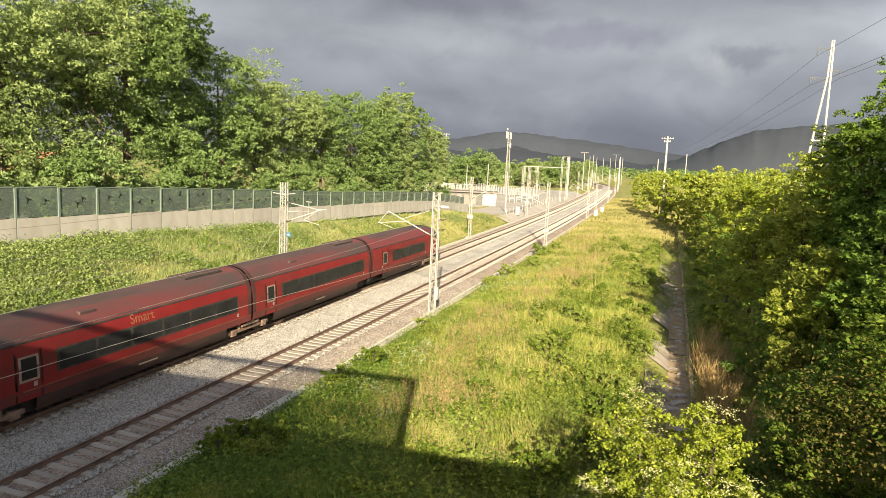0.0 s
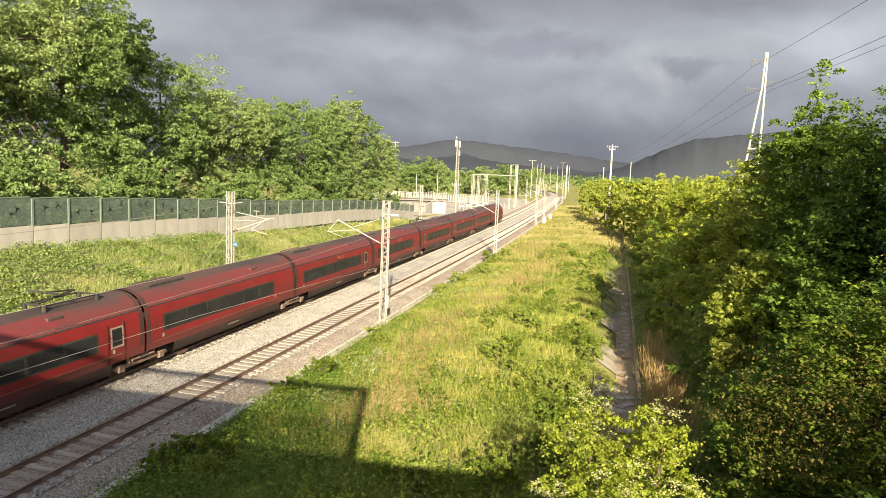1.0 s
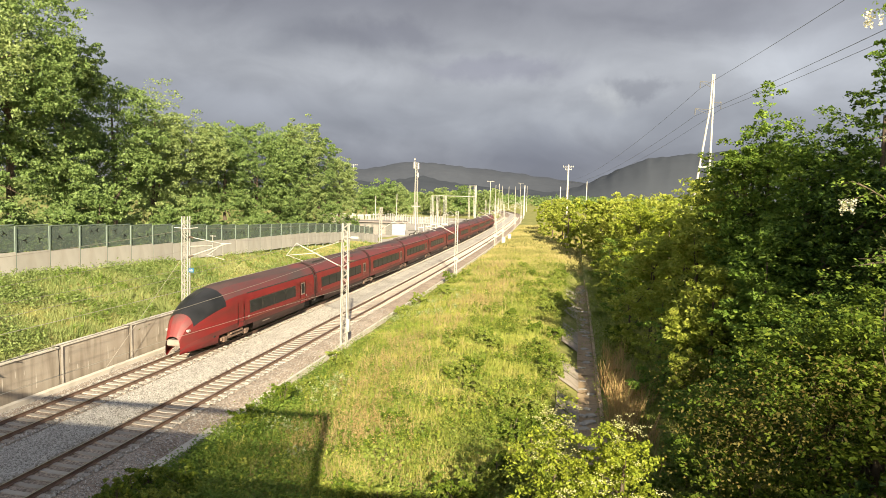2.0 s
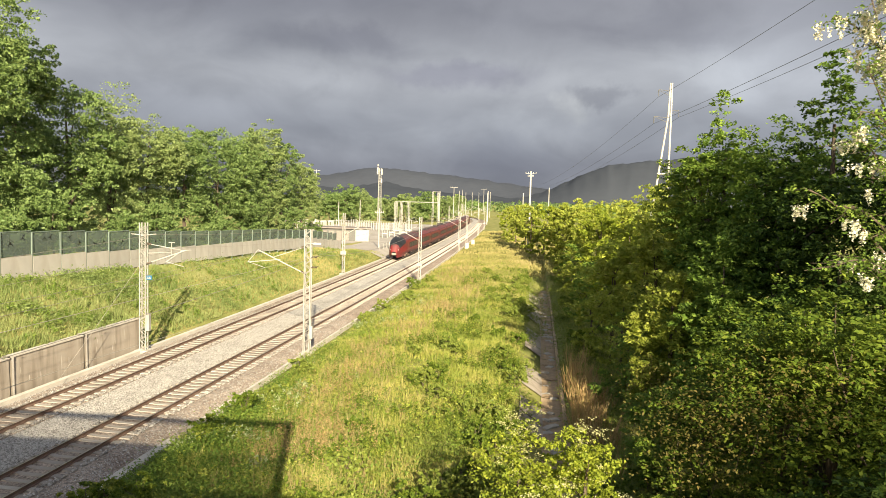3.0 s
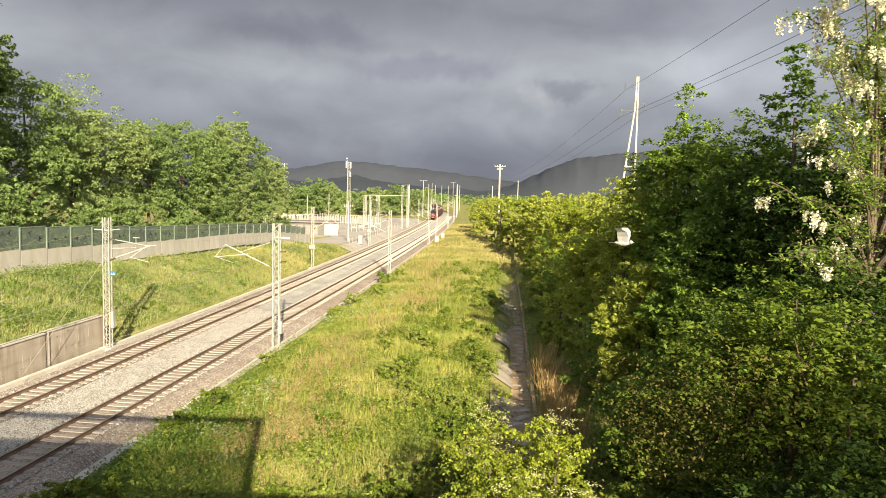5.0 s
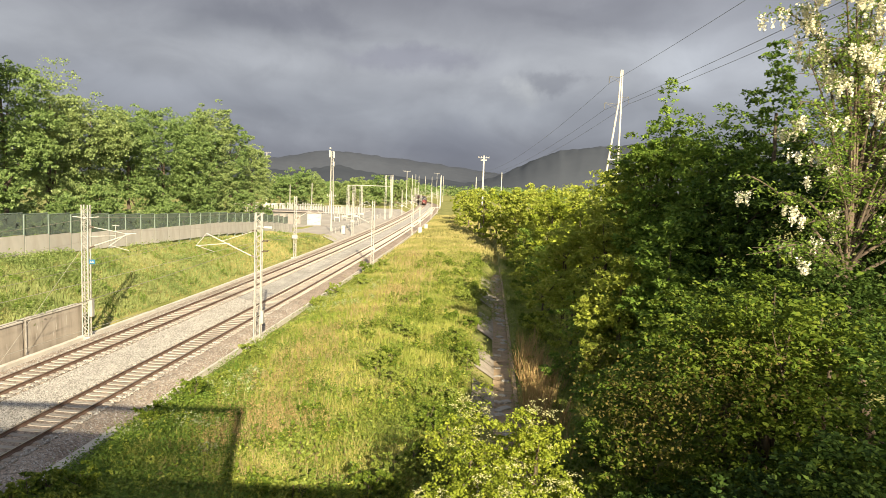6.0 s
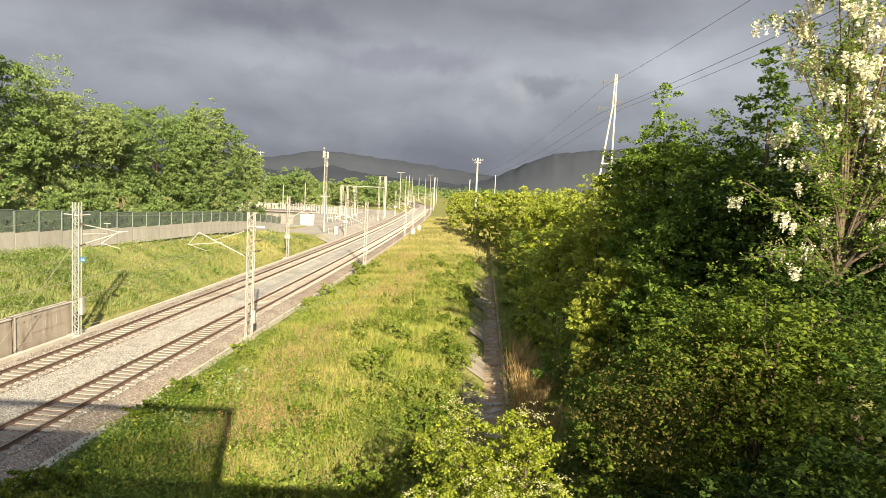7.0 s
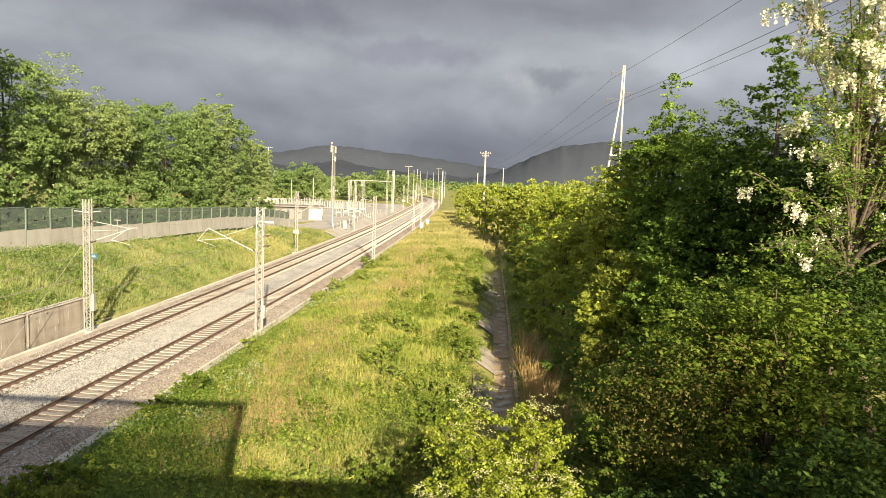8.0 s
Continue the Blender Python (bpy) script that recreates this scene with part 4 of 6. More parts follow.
for k in range(320):
    if k > 278:
        box(bm, -40 + k * 0.12, -39.915 + k * 0.12, -0.4, -0.38, 9.5, 11.3)
    box(bm, -40 + k * 0.12, -39.95 + k * 0.12, -0.4, -0.38, 11.3, 12.75)
tagged(part("unseen_bars", bm, M["steel"], overpass), kind="stuff")
# right-hand screen, unseen: added only to shade the shrubs and thicket
bm = bmesh.new()
box(bm, 8.5, 9, -0.42, -0.36, 9.5, 10.6)
part("screen", bm, M["steel"], overpass)
bm = bmesh.new()
for k in range(342):
    box(bm, 9 + k * 0.12, 9.08 + k * 0.12, -0.4, -0.38, 9.5, 13.0)
tagged(part("unseen_bars", bm, M["steel"], overpass), kind="stuff")
for x in (-40, -8, 22):
    bm = bmesh.new()
    box(bm, x - 0.6, x + 0.6, -8, -1.5, -0.8, 7.2)
    part("pier", bm, M["concrete"], overpass)

# ---- drain ----
drain = thing("drain_channel", Matrix(), "concrete-lined drainage ditch with silt and slabs on its bed", "ditch", kind="structure")
rnd = random.Random(9)
for k in range(42):   # bed laid in short stepped lengths
    y0 = 14 + 2.0 * k
    z = -1.02 + 0.05 * rnd.random()
    sweep("channel_bed", [(18.15, -1.5), (18.15, z + 0.04), (18.6, z - 0.03), (19.26, z), (19.26, -1.5)], y0, y0 + 1.97, 1.97, M["silt"], drain)
    if k < 30 and k % 2:
        sweep("sill", [(18.2, -1.3), (18.2, z + 0.05), (19.25, z + 0.03), (19.25, -1.3)], y0 + 0.1, y0 + 0.1 + rnd.uniform(0.15, 0.4), 0.5, M["silt"], drain)
sweep("channel_wall", [(19.24, -1.5), (19.22, -0.42), (19.42, -0.42), (19.42, -1.5)], 14, 98, 4, M["silt"], drain)
for k in range(26):
    if k in (5, 6, 9, 12, 13, 17, 18, 22):
        continue
    y0, tilt = 14 + 2.6 * k, rnd.uniform(0.0, 0.05)
    sweep("side_slab", [(17.0, -0.16 + tilt), (18.22, -0.95), (18.12, -1.3), (16.9, -0.5)], y0 + 0.05, y0 + 2.55, 2.5, M["stained"], drain)
for k in range(60):
    y0 = 20 + rnd.uniform(0, 80)
    u0 = rnd.uniform(18.35, 19.1)
    bm = bmesh.new()
    w, d = rnd.uniform(0.12, 0.35), rnd.uniform(0.1, 0.3)
    box(bm, -w, w, -d, d, -0.06, rnd.uniform(0.02, 0.08), 0.02)
    o = part("slab", bm, M["concrete"], drain)
    put(o, y0, u0, -1.0, rnd.uniform(-40, 40))

# ---- foliage builders ----
rng = np.random.default_rng(7)


def leaves(pos, size, up=0.15, long=1.5, plain=False):
    """Corners of kite-shaped leaves at pos, tilted at random."""
    n = len(pos)
    nrm = rng.normal(size=(n, 3))
    nrm /= np.linalg.norm(nrm, axis=1, keepdims=True)
    nrm[:, 2] = np.abs(nrm[:, 2]) + up
    nrm /= np.linalg.norm(nrm, axis=1, keepdims=True)
    a = np.cross(nrm, rng.normal(size=(n, 3)))
    a /= np.linalg.norm(a, axis=1, keepdims=True)
    b = np.cross(nrm, a)
    s = (size * rng.uniform(0.6, 1.3, n))[:, None]
    if plain:
        return np.stack([pos + a * s * 0.58 * long, pos - a * s * 0.36 * long + b * s * 0.46, pos - a * s * 0.36 * long - b * s * 0.46], 1)
    bend = nrm * s * 0.18
    return np.stack([pos - a * s * 0.5 * long - bend, pos + b * s * 0.42, pos + a * s * 0.5 * long - bend, pos - b * s * 0.42], 1)


def clumps(blobs, per, count, spread=0.28, hollow=0.55, flat=0.8):
    """Leaf places: clumps on the skin of each blob (centre, radii), leaves on the skin of each clump."""
    allp = []
    vol = np.array([b[3] * b[4] * b[5] for b in blobs]) ** (2 / 3)
    for b, share in zip(blobs, vol / vol.sum()):
        k = max(6, int(count * share / per))
        d = rng.normal(size=(k, 3))
        d /= np.linalg.norm(d, axis=1, keepdims=True)
        rad = rng.uniform(hollow, 1.0, (k, 1)) * (1 + 0.14 * np.clip(rng.normal(size=(k, 1)), -2, 0.5))
        c = np.array(b[:3]) + d * rad * np.array(b[3:6])
        r = spread * min(b[3:6]) * rng.uniform(0.6, 1.35, (k, 1, 1))
        e = rng.normal(size=(k, per, 3))
        e /= np.linalg.norm(e, axis=2, keepdims=True)
        e[:, :, 2] = np.where(rng.random((k, per)) < 0.7, np.abs(e[:, :, 2]), e[:, :, 2])
        allp.append((c[:, None] + e * r * rng.uniform(0.55, 1.05, (k, per, 1)) * np.array([1.15, 1.15, flat])).reshape(-1, 3))
    return np.concatenate(allp)


def limbs(parent, base, top, r, blobs, n=7, seed=1):
    q = random.Random(seed)
    bm = bmesh.new()
    p = [Vector(base).lerp(Vector(top), t) + Vector((q.uniform(-1, 1), q.uniform(-1, 1), 0)) * r * 0.8 * (t > 0) for t in (0, 0.25, 0.5, 0.75, 1)]
    for k in range(4):
        tube(bm, p[k], p[k + 1], r * (1 - 0.2 * k), r * (0.8 - 0.2 * k), n=8)
    for k in range(n):
        b = q.choice(blobs)
        s = p[0].lerp(p[-1], q.uniform(0.35, 0.9))
        e = Vector((b[0] + q.uniform(-0.6, 0.6) * b[3], b[1] + q.uniform(-0.6, 0.6) * b[4], b[2] + q.uniform(-0.2, 0.7) * b[5]))
        m = s.lerp(e, 0.5) + Vector((0, 0, -0.06 * (e - s).length))
        tube(bm, s, m, r * 0.34, r * 0.2, n=5), tube(bm, m, e, r * 0.2, r * 0.05, n=5)
    return part("trunk", bm, M["bark"], parent)


def tree(name, x, y, z0, z1, rad, count, size, mat, label, seed, skirt=0.25, lobes=7, group="", per=34, category="tree", up=0.1, fluff=0.22, hollow=0.55, flat=0.8):
    """A tree or shrub: trunk, limbs, and a crown made of lobes filled with clumps of leaves. Returns its empty."""
    root = thing(name, pose(x, y, z0), label, category, group)
    q = random.Random(seed)
    h = z1 - z0
    blobs = [(0, 0, h * 0.62, rad * 0.72, rad * 0.72, h * 0.36)]
    for k in range(lobes):
        a, t = k * 2.4 + q.uniform(-0.4, 0.4), q.uniform(skirt, 0.86)
        w = math.sin(math.pi * min(1, 0.22 + 0.72 * t)) ** 0.8
        rr = rad * q.uniform(0.36, 0.56)
        blobs.append((math.cos(a) * rad * 0.68 * w, math.sin(a) * rad * 0.68 * w, h * t, rr, rr, rr * q.uniform(0.7, 1.0)))
    limbs(root, (0, 0, -0.6), (0, 0, h * 0.8), max(0.05, 0.018 * h), blobs, seed=seed)
    quads("crown", leaves(clumps(blobs, per, count, fluff, hollow, flat), size, up, 1.5, size > 0.115), mat, root)
    return root


def polar(az, d):
    return -math.sin(radians(az)) * d, math.cos(radians(az)) * d


# ---- tall trees behind the noise barrier ----
BIG = [  # azimuth to the left, distance, top, radius, leaves, foliage
    (52.5, 60, 27, 6.5, 15000, "leaf_light"), (47.8, 62, 25.5, 6.5, 17000, "leaf_light"), (43.6, 66, 27, 6.5, 19000, "leaf_light"), (39.8, 69, 28.5, 6.2, 22000, "leaf"),
    (36.4, 75, 25.2, 4.6, 18000, "leaf"), (33.2, 79, 22.0, 4.8, 15000, "leaf"), (30.4, 85, 22.4, 4.8, 15000, "leaf_light"), (27.8, 89, 20.4, 4.6, 14000, "leaf_light"),
    (25.2, 94, 19.0, 4.8, 14000, "leaf"), (22.8, 100, 20.2, 4.8, 14000, "leaf"), (20.9, 106, 20.6, 4.2, 12000, "leaf"), (19.3, 112, 22.6, 4.2, 13000, "leaf_light"), (17.9, 118, 20.4, 4.0, 12000, "leaf"), (16.3, 127, 17.6, 3.8, 12000, "leaf_light")]
for k, (az, d, top, rad, n, mt) in enumerate(BIG):
    x, y = polar(az, d)
    z0 = float(land(x - float(line(y)), y))
    tree("tree", x, y, z0, top, rad, int(n * 2.2), 0.185, M[mt], "tall leafy tree in full spring foliage behind the barrier", 20 + k, 0.12 if k != 3 else 0.2, 16, "trees behind the barrier", 44, fluff=0.22, hollow=0.58, flat=0.75)
for k in range(17):   # understorey
    az = 53 - k * 2.35
    if k == 2:
        continue
    d = 40.5 / math.sin(radians(az + 3.2))
    x, y = polar(az, d)
    z0 = float(land(x - float(line(y)), y))
    tree("bush", x, y, z0, z0 + 4.2 + 1.4 * ((k * 7) % 3) - 0.06 * k, 2.6, 5600, 0.2, M["leaf" if k % 3 else "leaf_light"], "leafy bush filling the gap under tall trees", 60 + k, 0.1, 6, "bushes behind the barrier", 30, "bush")

# a house glimpsed through the trees
house = thing("house", pose(*polar(47.6, 92), 0.6, 0, 0, 40), "pale two-storey house with an orange tiled roof", "house")
bm = bmesh.new()
box(bm, -5, 5, -4, 4, 0, 6.4)
part("wall", bm, M["plaster"], house)
bm = bmesh.new()
v = [bm.verts.new(p) for p in ((-5.5, -4.5, 6.3), (5.5, -4.5, 6.3), (5.5, 4.5, 6.3), (-5.5, 4.5, 6.3), (-5.5, 0, 8.6), (5.5, 0, 8.6))]
for f in ((0, 1, 5, 4), (2, 3, 4, 5), (0, 4, 3), (1, 2, 5), (3, 2, 1, 0)):
    bm.faces.new([v[i] for i in f])
part("roof", bm, M["clay"], house, "orange clay tile roof")
for x in (-3, 0, 3):
    for z in (1.0, 4.0):
        bm = bmesh.new()
        box(bm, x - 0.5, x + 0.5, -4.04, -3.98, z, z + 1.4)
        part("window", bm, M["glass_dark"], house)

# ---- right hand thicket ----
HEDGE = [  # azimuth, distance, top, radius
    (-1.0, 195, 9.4, 3.2), (-1.5, 172, 10.2, 3.4), (-2.3, 150, 9.6, 3.4), (-2.8, 140, 10.4, 3.4), (-3.9, 128, 10.2, 3.2), (-5.2, 116, 10.8, 3.2), (-6.6, 106, 11.0, 3.4), (-8.1, 96, 11.3, 3.4),
    (-8.4, 78, 10.6, 3.0), (-10.0, 84, 11.8, 3.3), (-11.4, 70, 12.6, 3.2), (-12.8, 58, 12.9, 3.0), (-10.8, 56, 10.0, 2.6), (-14.6, 54, 13.0, 3.0), (-9.6, 48, 8.6, 2.4), (-12.2, 46, 10.6, 2.2)]
for k, (az, d, top, rad) in enumerate(HEDGE):
    x, y = polar(az, d)
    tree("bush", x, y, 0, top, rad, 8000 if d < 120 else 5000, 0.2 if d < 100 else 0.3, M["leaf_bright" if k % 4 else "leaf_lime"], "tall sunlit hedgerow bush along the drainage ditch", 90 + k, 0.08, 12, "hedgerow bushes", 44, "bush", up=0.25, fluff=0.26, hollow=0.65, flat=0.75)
# leaf tones paint sun on the near edge and shade farther right
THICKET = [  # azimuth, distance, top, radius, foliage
    (-15.2, 38, 12.8, 2.3, "leaf_bright"), (-17.2, 36, 16.6, 1.9, "leaf_fresh"), (-16.4, 36.5, 14.4, 2.2, "leaf_fresh"), (-14.4, 41, 13.9, 2.3, "leaf_shrub"), (-20.4, 33, 15.2, 2.4, "leaf_fresh"), (-22.6, 32, 15.0, 2.2, "leaf_shaded"), (-19.2, 35, 14.2, 2.2, "leaf_fresh"), (-21.6, 31, 13.4, 2.2, "leaf_dark"),
    # trees at -42, -50 and -58 stand out of view, added to cast shade
    (-24.6, 30, 17.2, 1.7, "leaf_dark"), (-25.5, 28, 12.6, 2.5, "leaf_shaded"), (-30, 27, 12.6, 2.8, "leaf_shaded"), (-13.0, 39, 9.8, 2.1, "leaf_bright"), (-35, 30, 14, 3.4, "leaf_shaded"), (-50, 27, 18, 3.6, "leaf_shaded"),
    (-58, 24, 18, 3.6, "leaf_shaded"), (-42, 31, 17, 3.6, "leaf_shaded"), (-27, 36, 15.6, 2.6, "leaf_shaded"), (-31, 33, 15.0, 3.0, "leaf_shaded"), (-18.0, 31, 10.0, 2.0, "leaf_fresh"), (-14.2, 33, 8.0, 1.9, "leaf_bright")]
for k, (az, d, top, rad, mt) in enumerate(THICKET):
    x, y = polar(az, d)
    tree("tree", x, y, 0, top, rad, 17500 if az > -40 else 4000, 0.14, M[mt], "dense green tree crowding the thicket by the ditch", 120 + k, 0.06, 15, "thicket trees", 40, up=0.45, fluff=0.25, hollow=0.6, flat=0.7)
# darker leaf tones put shade into the lower shrubs
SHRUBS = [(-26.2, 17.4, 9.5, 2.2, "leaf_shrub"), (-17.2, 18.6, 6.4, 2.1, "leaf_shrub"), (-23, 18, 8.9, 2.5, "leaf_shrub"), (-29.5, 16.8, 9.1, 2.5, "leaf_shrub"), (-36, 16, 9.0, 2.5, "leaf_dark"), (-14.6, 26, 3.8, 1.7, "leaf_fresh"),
          (-19, 14.5, 4.4, 1.9, "leaf_shaded"), (-26.5, 13.2, 6.1, 1.9, "leaf_shaded"), (-34, 13, 6.6, 1.9, "leaf_shaded"), (-21.5, 25, 8.0, 2.4, "leaf_dark"), (-29, 23, 9.6, 2.8, "leaf_shaded")]
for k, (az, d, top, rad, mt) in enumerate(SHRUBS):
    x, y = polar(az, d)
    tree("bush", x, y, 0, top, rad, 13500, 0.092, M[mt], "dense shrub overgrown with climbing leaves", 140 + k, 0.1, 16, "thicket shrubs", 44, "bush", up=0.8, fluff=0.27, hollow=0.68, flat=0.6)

# low bushes that close the hedge down to the ditch
for k, y0 in enumerate((35, 39.5, 45, 51, 57, 64, 72, 81, 91, 103, 116)):
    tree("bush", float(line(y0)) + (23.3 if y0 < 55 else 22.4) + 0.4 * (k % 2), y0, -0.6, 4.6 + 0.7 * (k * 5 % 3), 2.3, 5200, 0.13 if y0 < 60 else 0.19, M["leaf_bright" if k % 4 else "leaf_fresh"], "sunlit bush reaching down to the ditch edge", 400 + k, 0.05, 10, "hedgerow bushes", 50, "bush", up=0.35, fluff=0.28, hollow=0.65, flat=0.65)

# russet shoots on the shrub tops
for k, (az, d, z) in enumerate([(-15.5, 17.0, 6.6), (-21.5, 15.2, 7.6), (-24.5, 15.2, 8.0), (-12.6, 24, 5.6), (-17.2, 16.5, 6.9), (-18.6, 16.6, 6.0), (-16.0, 16.9, 5.6), (-20.3, 15.8, 7.0)]):
    x, y = polar(az, d)
    sp = thing("bramble", pose(x, y, z - 1.35), "russet bramble shoots over the shrub", "bramble", "bramble shoots")
    bm = bmesh.new()
    rr = random.Random(700 + k)
    tube(bm, (0, 0.6, -1.0), (0.1, 0.6, -0.5), 0.008, 0.005, n=4)
    part("stem", bm, M["bark"], sp)
    tagged(quads("leafage", leaves(rng.normal(0, 1, (420, 3)) * np.array([0.75, 0.55, 0.5]) + np.array([0, 0, 0.3]), 0.055, 0.4), M["russet"], sp), kind="stuff")

# robinia in blossom
robinia = thing("flowering_tree", pose(*polar(-26.6, 25), 0), "false acacia with hanging white blossom", "tree")
q = np.random.default_rng(5)
wood, leaf_at, bloom_at = bmesh.new(), [], []
qb = np.random.default_rng(12)
root_at = Vector((4.6, 1.2, -0.6))
fork = Vector((1.4, -0.6, 7.5))
tube(wood, root_at, fork, 0.2, 0.14, n=8)
for k in range(58):   # arching boughs that fan out towards the light, with twigs along them
    rise = 0.3 + 0.7 * q.random() if k % 6 else 0.3 * q.random()
    reach = 6.2 - 1.8 * rise + q.uniform(-1.6, 0.3)
    side = q.uniform(-0.85, 1.25)
    tip = Vector((1.4 + reach * side, -1.0 - 2.0 * q.random(), 8.6 + 10.0 * rise - 0.9 * abs(side)))
    start = fork.lerp(Vector((1.6, -0.6, 15.5)), q.uniform(0.2, 0.95) * rise)
    knee = start.lerp(tip, 0.55) + Vector((0, 0, 0.9 + 0.5 * q.random()))
    pts = [(1 - t) ** 2 * start + 2 * t * (1 - t) * knee + t * t * tip for t in np.linspace(0, 1, 9)]
    for n, (a, b) in enumerate(zip(pts, pts[1:])):
        tube(wood, a, b, 0.06 - 0.006 * n, 0.054 - 0.006 * n, n=5)
    for t in np.linspace(0.3, 1.0, 15):
        p = (1 - t) ** 2 * start + 2 * t * (1 - t) * knee + t * t * tip
        e = p + Vector((q.normal() * 0.5, q.normal() * 0.4, q.normal() * 0.22 - 0.12))
        tube(wood, p, e, 0.014, 0.006, n=4)
        m = 24
        f = q.random((m, 1))
        leaf_at.append(np.array(p) * (1 - f) + np.array(e) * f + q.normal(0, 1, (m, 3)) * np.array([0.16, 0.14, 0.07]))
        if qb.random() < (0.7 * max(0.11, rise - 0.36) if t > 0.45 else 0.03):
            for _ in range(int(qb.integers(3, 10))):   # racemes hang in bunches
                bloom_at.append((np.array(e) + qb.normal(0, 1, 3) * np.array([0.14, 0.12, 0.07]), qb.uniform(0.8, 1.25)))
part("trunk", wood, M["bark"], robinia)
quads("crown", leaves(np.concatenate(leaf_at), 0.08, 0.5), M["leaf_fresh"], robinia)
bl = []
for c, size in bloom_at:
    t = q.uniform(0, 1, 24)
    bl.append(c + np.stack([q.normal(0, 0.05, 24) * (1.25 - t), q.normal(0, 0.05, 24) * (1.25 - t), -0.34 * t], 1) * size)
quads("blossom", leaves(np.concatenate(bl), 0.085, 0.2, 1.0), M["flower"], robinia)

# bright flowering shrub before the drain
for k, (az, d, top, rad) in enumerate([(-2.6, 15.5, 5.9, 1.15), (-8.0, 15.2, 5.8, 1.05), (-5.2, 13.6, 4.9, 1.4), (0.6, 13.8, 4.2, 1.1), (-10.4, 14.0, 4.6, 1.0)]):
    x, y = polar(az, d)
    sh = tree("bush", x, y, 0, top, rad * 1.1, 12000, 0.06, M["leaf_lime"], "bright green shrub with cream flower heads", 180 + k, 0.3, 20, "flowering shrubs", 40, "bush", up=0.4, fluff=0.25, hollow=0.68, flat=0.9)
    hz = top
    a = q.uniform(0, 6.28, 60)
    zz = q.uniform(0.74, 0.98, 60) * hz
    rr = rad * q.uniform(0.15, 0.7, 60) * (1.25 - 0.6 * zz / hz)
    heads = np.stack([np.cos(a) * rr, np.sin(a) * rr, zz], 1)
    pts = (heads[:, None] + q.normal(0, 1, (60, 16, 3)) * np.array([0.06, 0.06, 0.015])).reshape(-1, 3)
    tagged(quads("blossom", leaves(pts, 0.04, 2.0, 1.0), M["cream"], sh), kind="stuff")

# ---- grass and weeds ----


def tufts(u, y, h, blades=5, lean=0.75, w=0.012):
    base = np.repeat(on_land(u, y), blades, 0)
    n = len(base)
    hh = np.repeat(h, blades) * rng.uniform(0.5, 1.2, n)
    a = rng.uniform(0, 2 * math.pi, n)
    side = np.stack([np.cos(a), np.sin(a), 0 * a], 1)
    fwd = np.stack([-np.sin(a), np.cos(a), 0 * a], 1) * (rng.uniform(0.1, 1, n) * lean * hh)[:, None]
    base = base + rng.normal(0, 0.05, (n, 3)) * np.array([1, 1, 0]) - np.array([0, 0, 0.03])
    ww = (w * rng.uniform(0.7, 1.4, n) * np.repeat(1 + y / 40, blades))[:, None]
    mid = base + fwd * 0.3 + np.stack([0 * hh, 0 * hh, hh * 0.6], 1)
    tip = base + fwd + np.stack([0 * hh, 0 * hh, hh], 1)
    return np.stack([base * 0.6 + mid * 0.4 - side * ww * 0.65, tip, base * 0.8 + mid * 0.2 + side * ww * 0.65], 1)


def spread(n, u0, u1, y0, y1, power=1.7):
    y = y0 + (y1 - y0) * rng.random(n) ** power
    return rng.uniform(u0, u1, n), y


u, y = spread(52000, 2.6, 16.7, 14, 130, 1.9)
h = 0.34 + 0.2 * swell(u, y, 0.8) + 0.1 * swell(u + 9, y, 2.3) + 0.07 * rng.normal(size=len(u))
h = np.clip(h, 0.12, 0.8) * np.clip((u - 2.0) / 2.5, 0.25, 1)
dry = rng.random(len(u)) < step(y, 50, 95) * 0.7 + 0.12 * (swell(u + 3, y, 0.35) > 0.3)
tagged(quads("grass", tufts(u[~dry], y[~dry], h[~dry], 6), M["grass"]), "tall sunlit meadow grass on the bank", "grass", kind="stuff")
tagged(quads("grass", tufts(u[dry], y[dry], h[dry], 6), M["dry_grass"]), "dry straw-coloured meadow grass on the bank", "grass", kind="stuff")


def band(u, y):
    """The strip of the meadow where docks and seed heads stand thick."""
    return np.exp(-((u - 8.6 - 1.5 * np.sin(y * 0.11)) / 2.0) ** 2) * (0.6 + 0.6 * swell(u, y, 0.5))


u, y = spread(16000, 4.5, 13.5, 22, 105, 1.5)
keep = rng.random(len(u)) < band(u, y) * 0.55
u, y = u[keep], y[keep]
tagged(quads("seed_stalks", tufts(u, y, 0.55 + 0.3 * rng.random(len(u)), 5, 0.35, 0.009), M["seed"]), "brown seed stalks in the meadow grass", "grass", kind="stuff")
u, y = spread(5200, 5, 13, 24, 95, 1.4)
keep = rng.random(len(u)) < band(u, y) * 0.45
base = on_land(u[keep], y[keep])
t = rng.uniform(0.35, 1, (len(base), 22, 1))
pos = base[:, None] + t * np.array([0, 0, 1.0]) * rng.uniform(0.6, 1.05, (len(base), 1, 1)) + rng.normal(0, 1, (len(base), 22, 3)) * np.array([0.05, 0.05, 0.02])
tagged(quads("dock_stalks", leaves(pos.reshape(-1, 3), 0.045, 0.1, 1.6, True), M["dock"]), "rusty brown dock spikes in the meadow", "herbs", kind="stuff")
u, y = spread(36000, -18.5, -9.8, 20, 125, 1.3)
h = 0.3 + 0.15 * swell(u, y, 0.7) + 0.06 * rng.normal(size=len(u))
dry = rng.random(len(u)) < step(y, 50, 95) * 0.6 + 0.05
tagged(quads("grass", tufts(u[~dry], y[~dry], np.clip(h[~dry], 0.1, 0.7), 5, w=0.015), M["slope_grass"]), "grass on the slope below the barrier", "grass", kind="stuff")
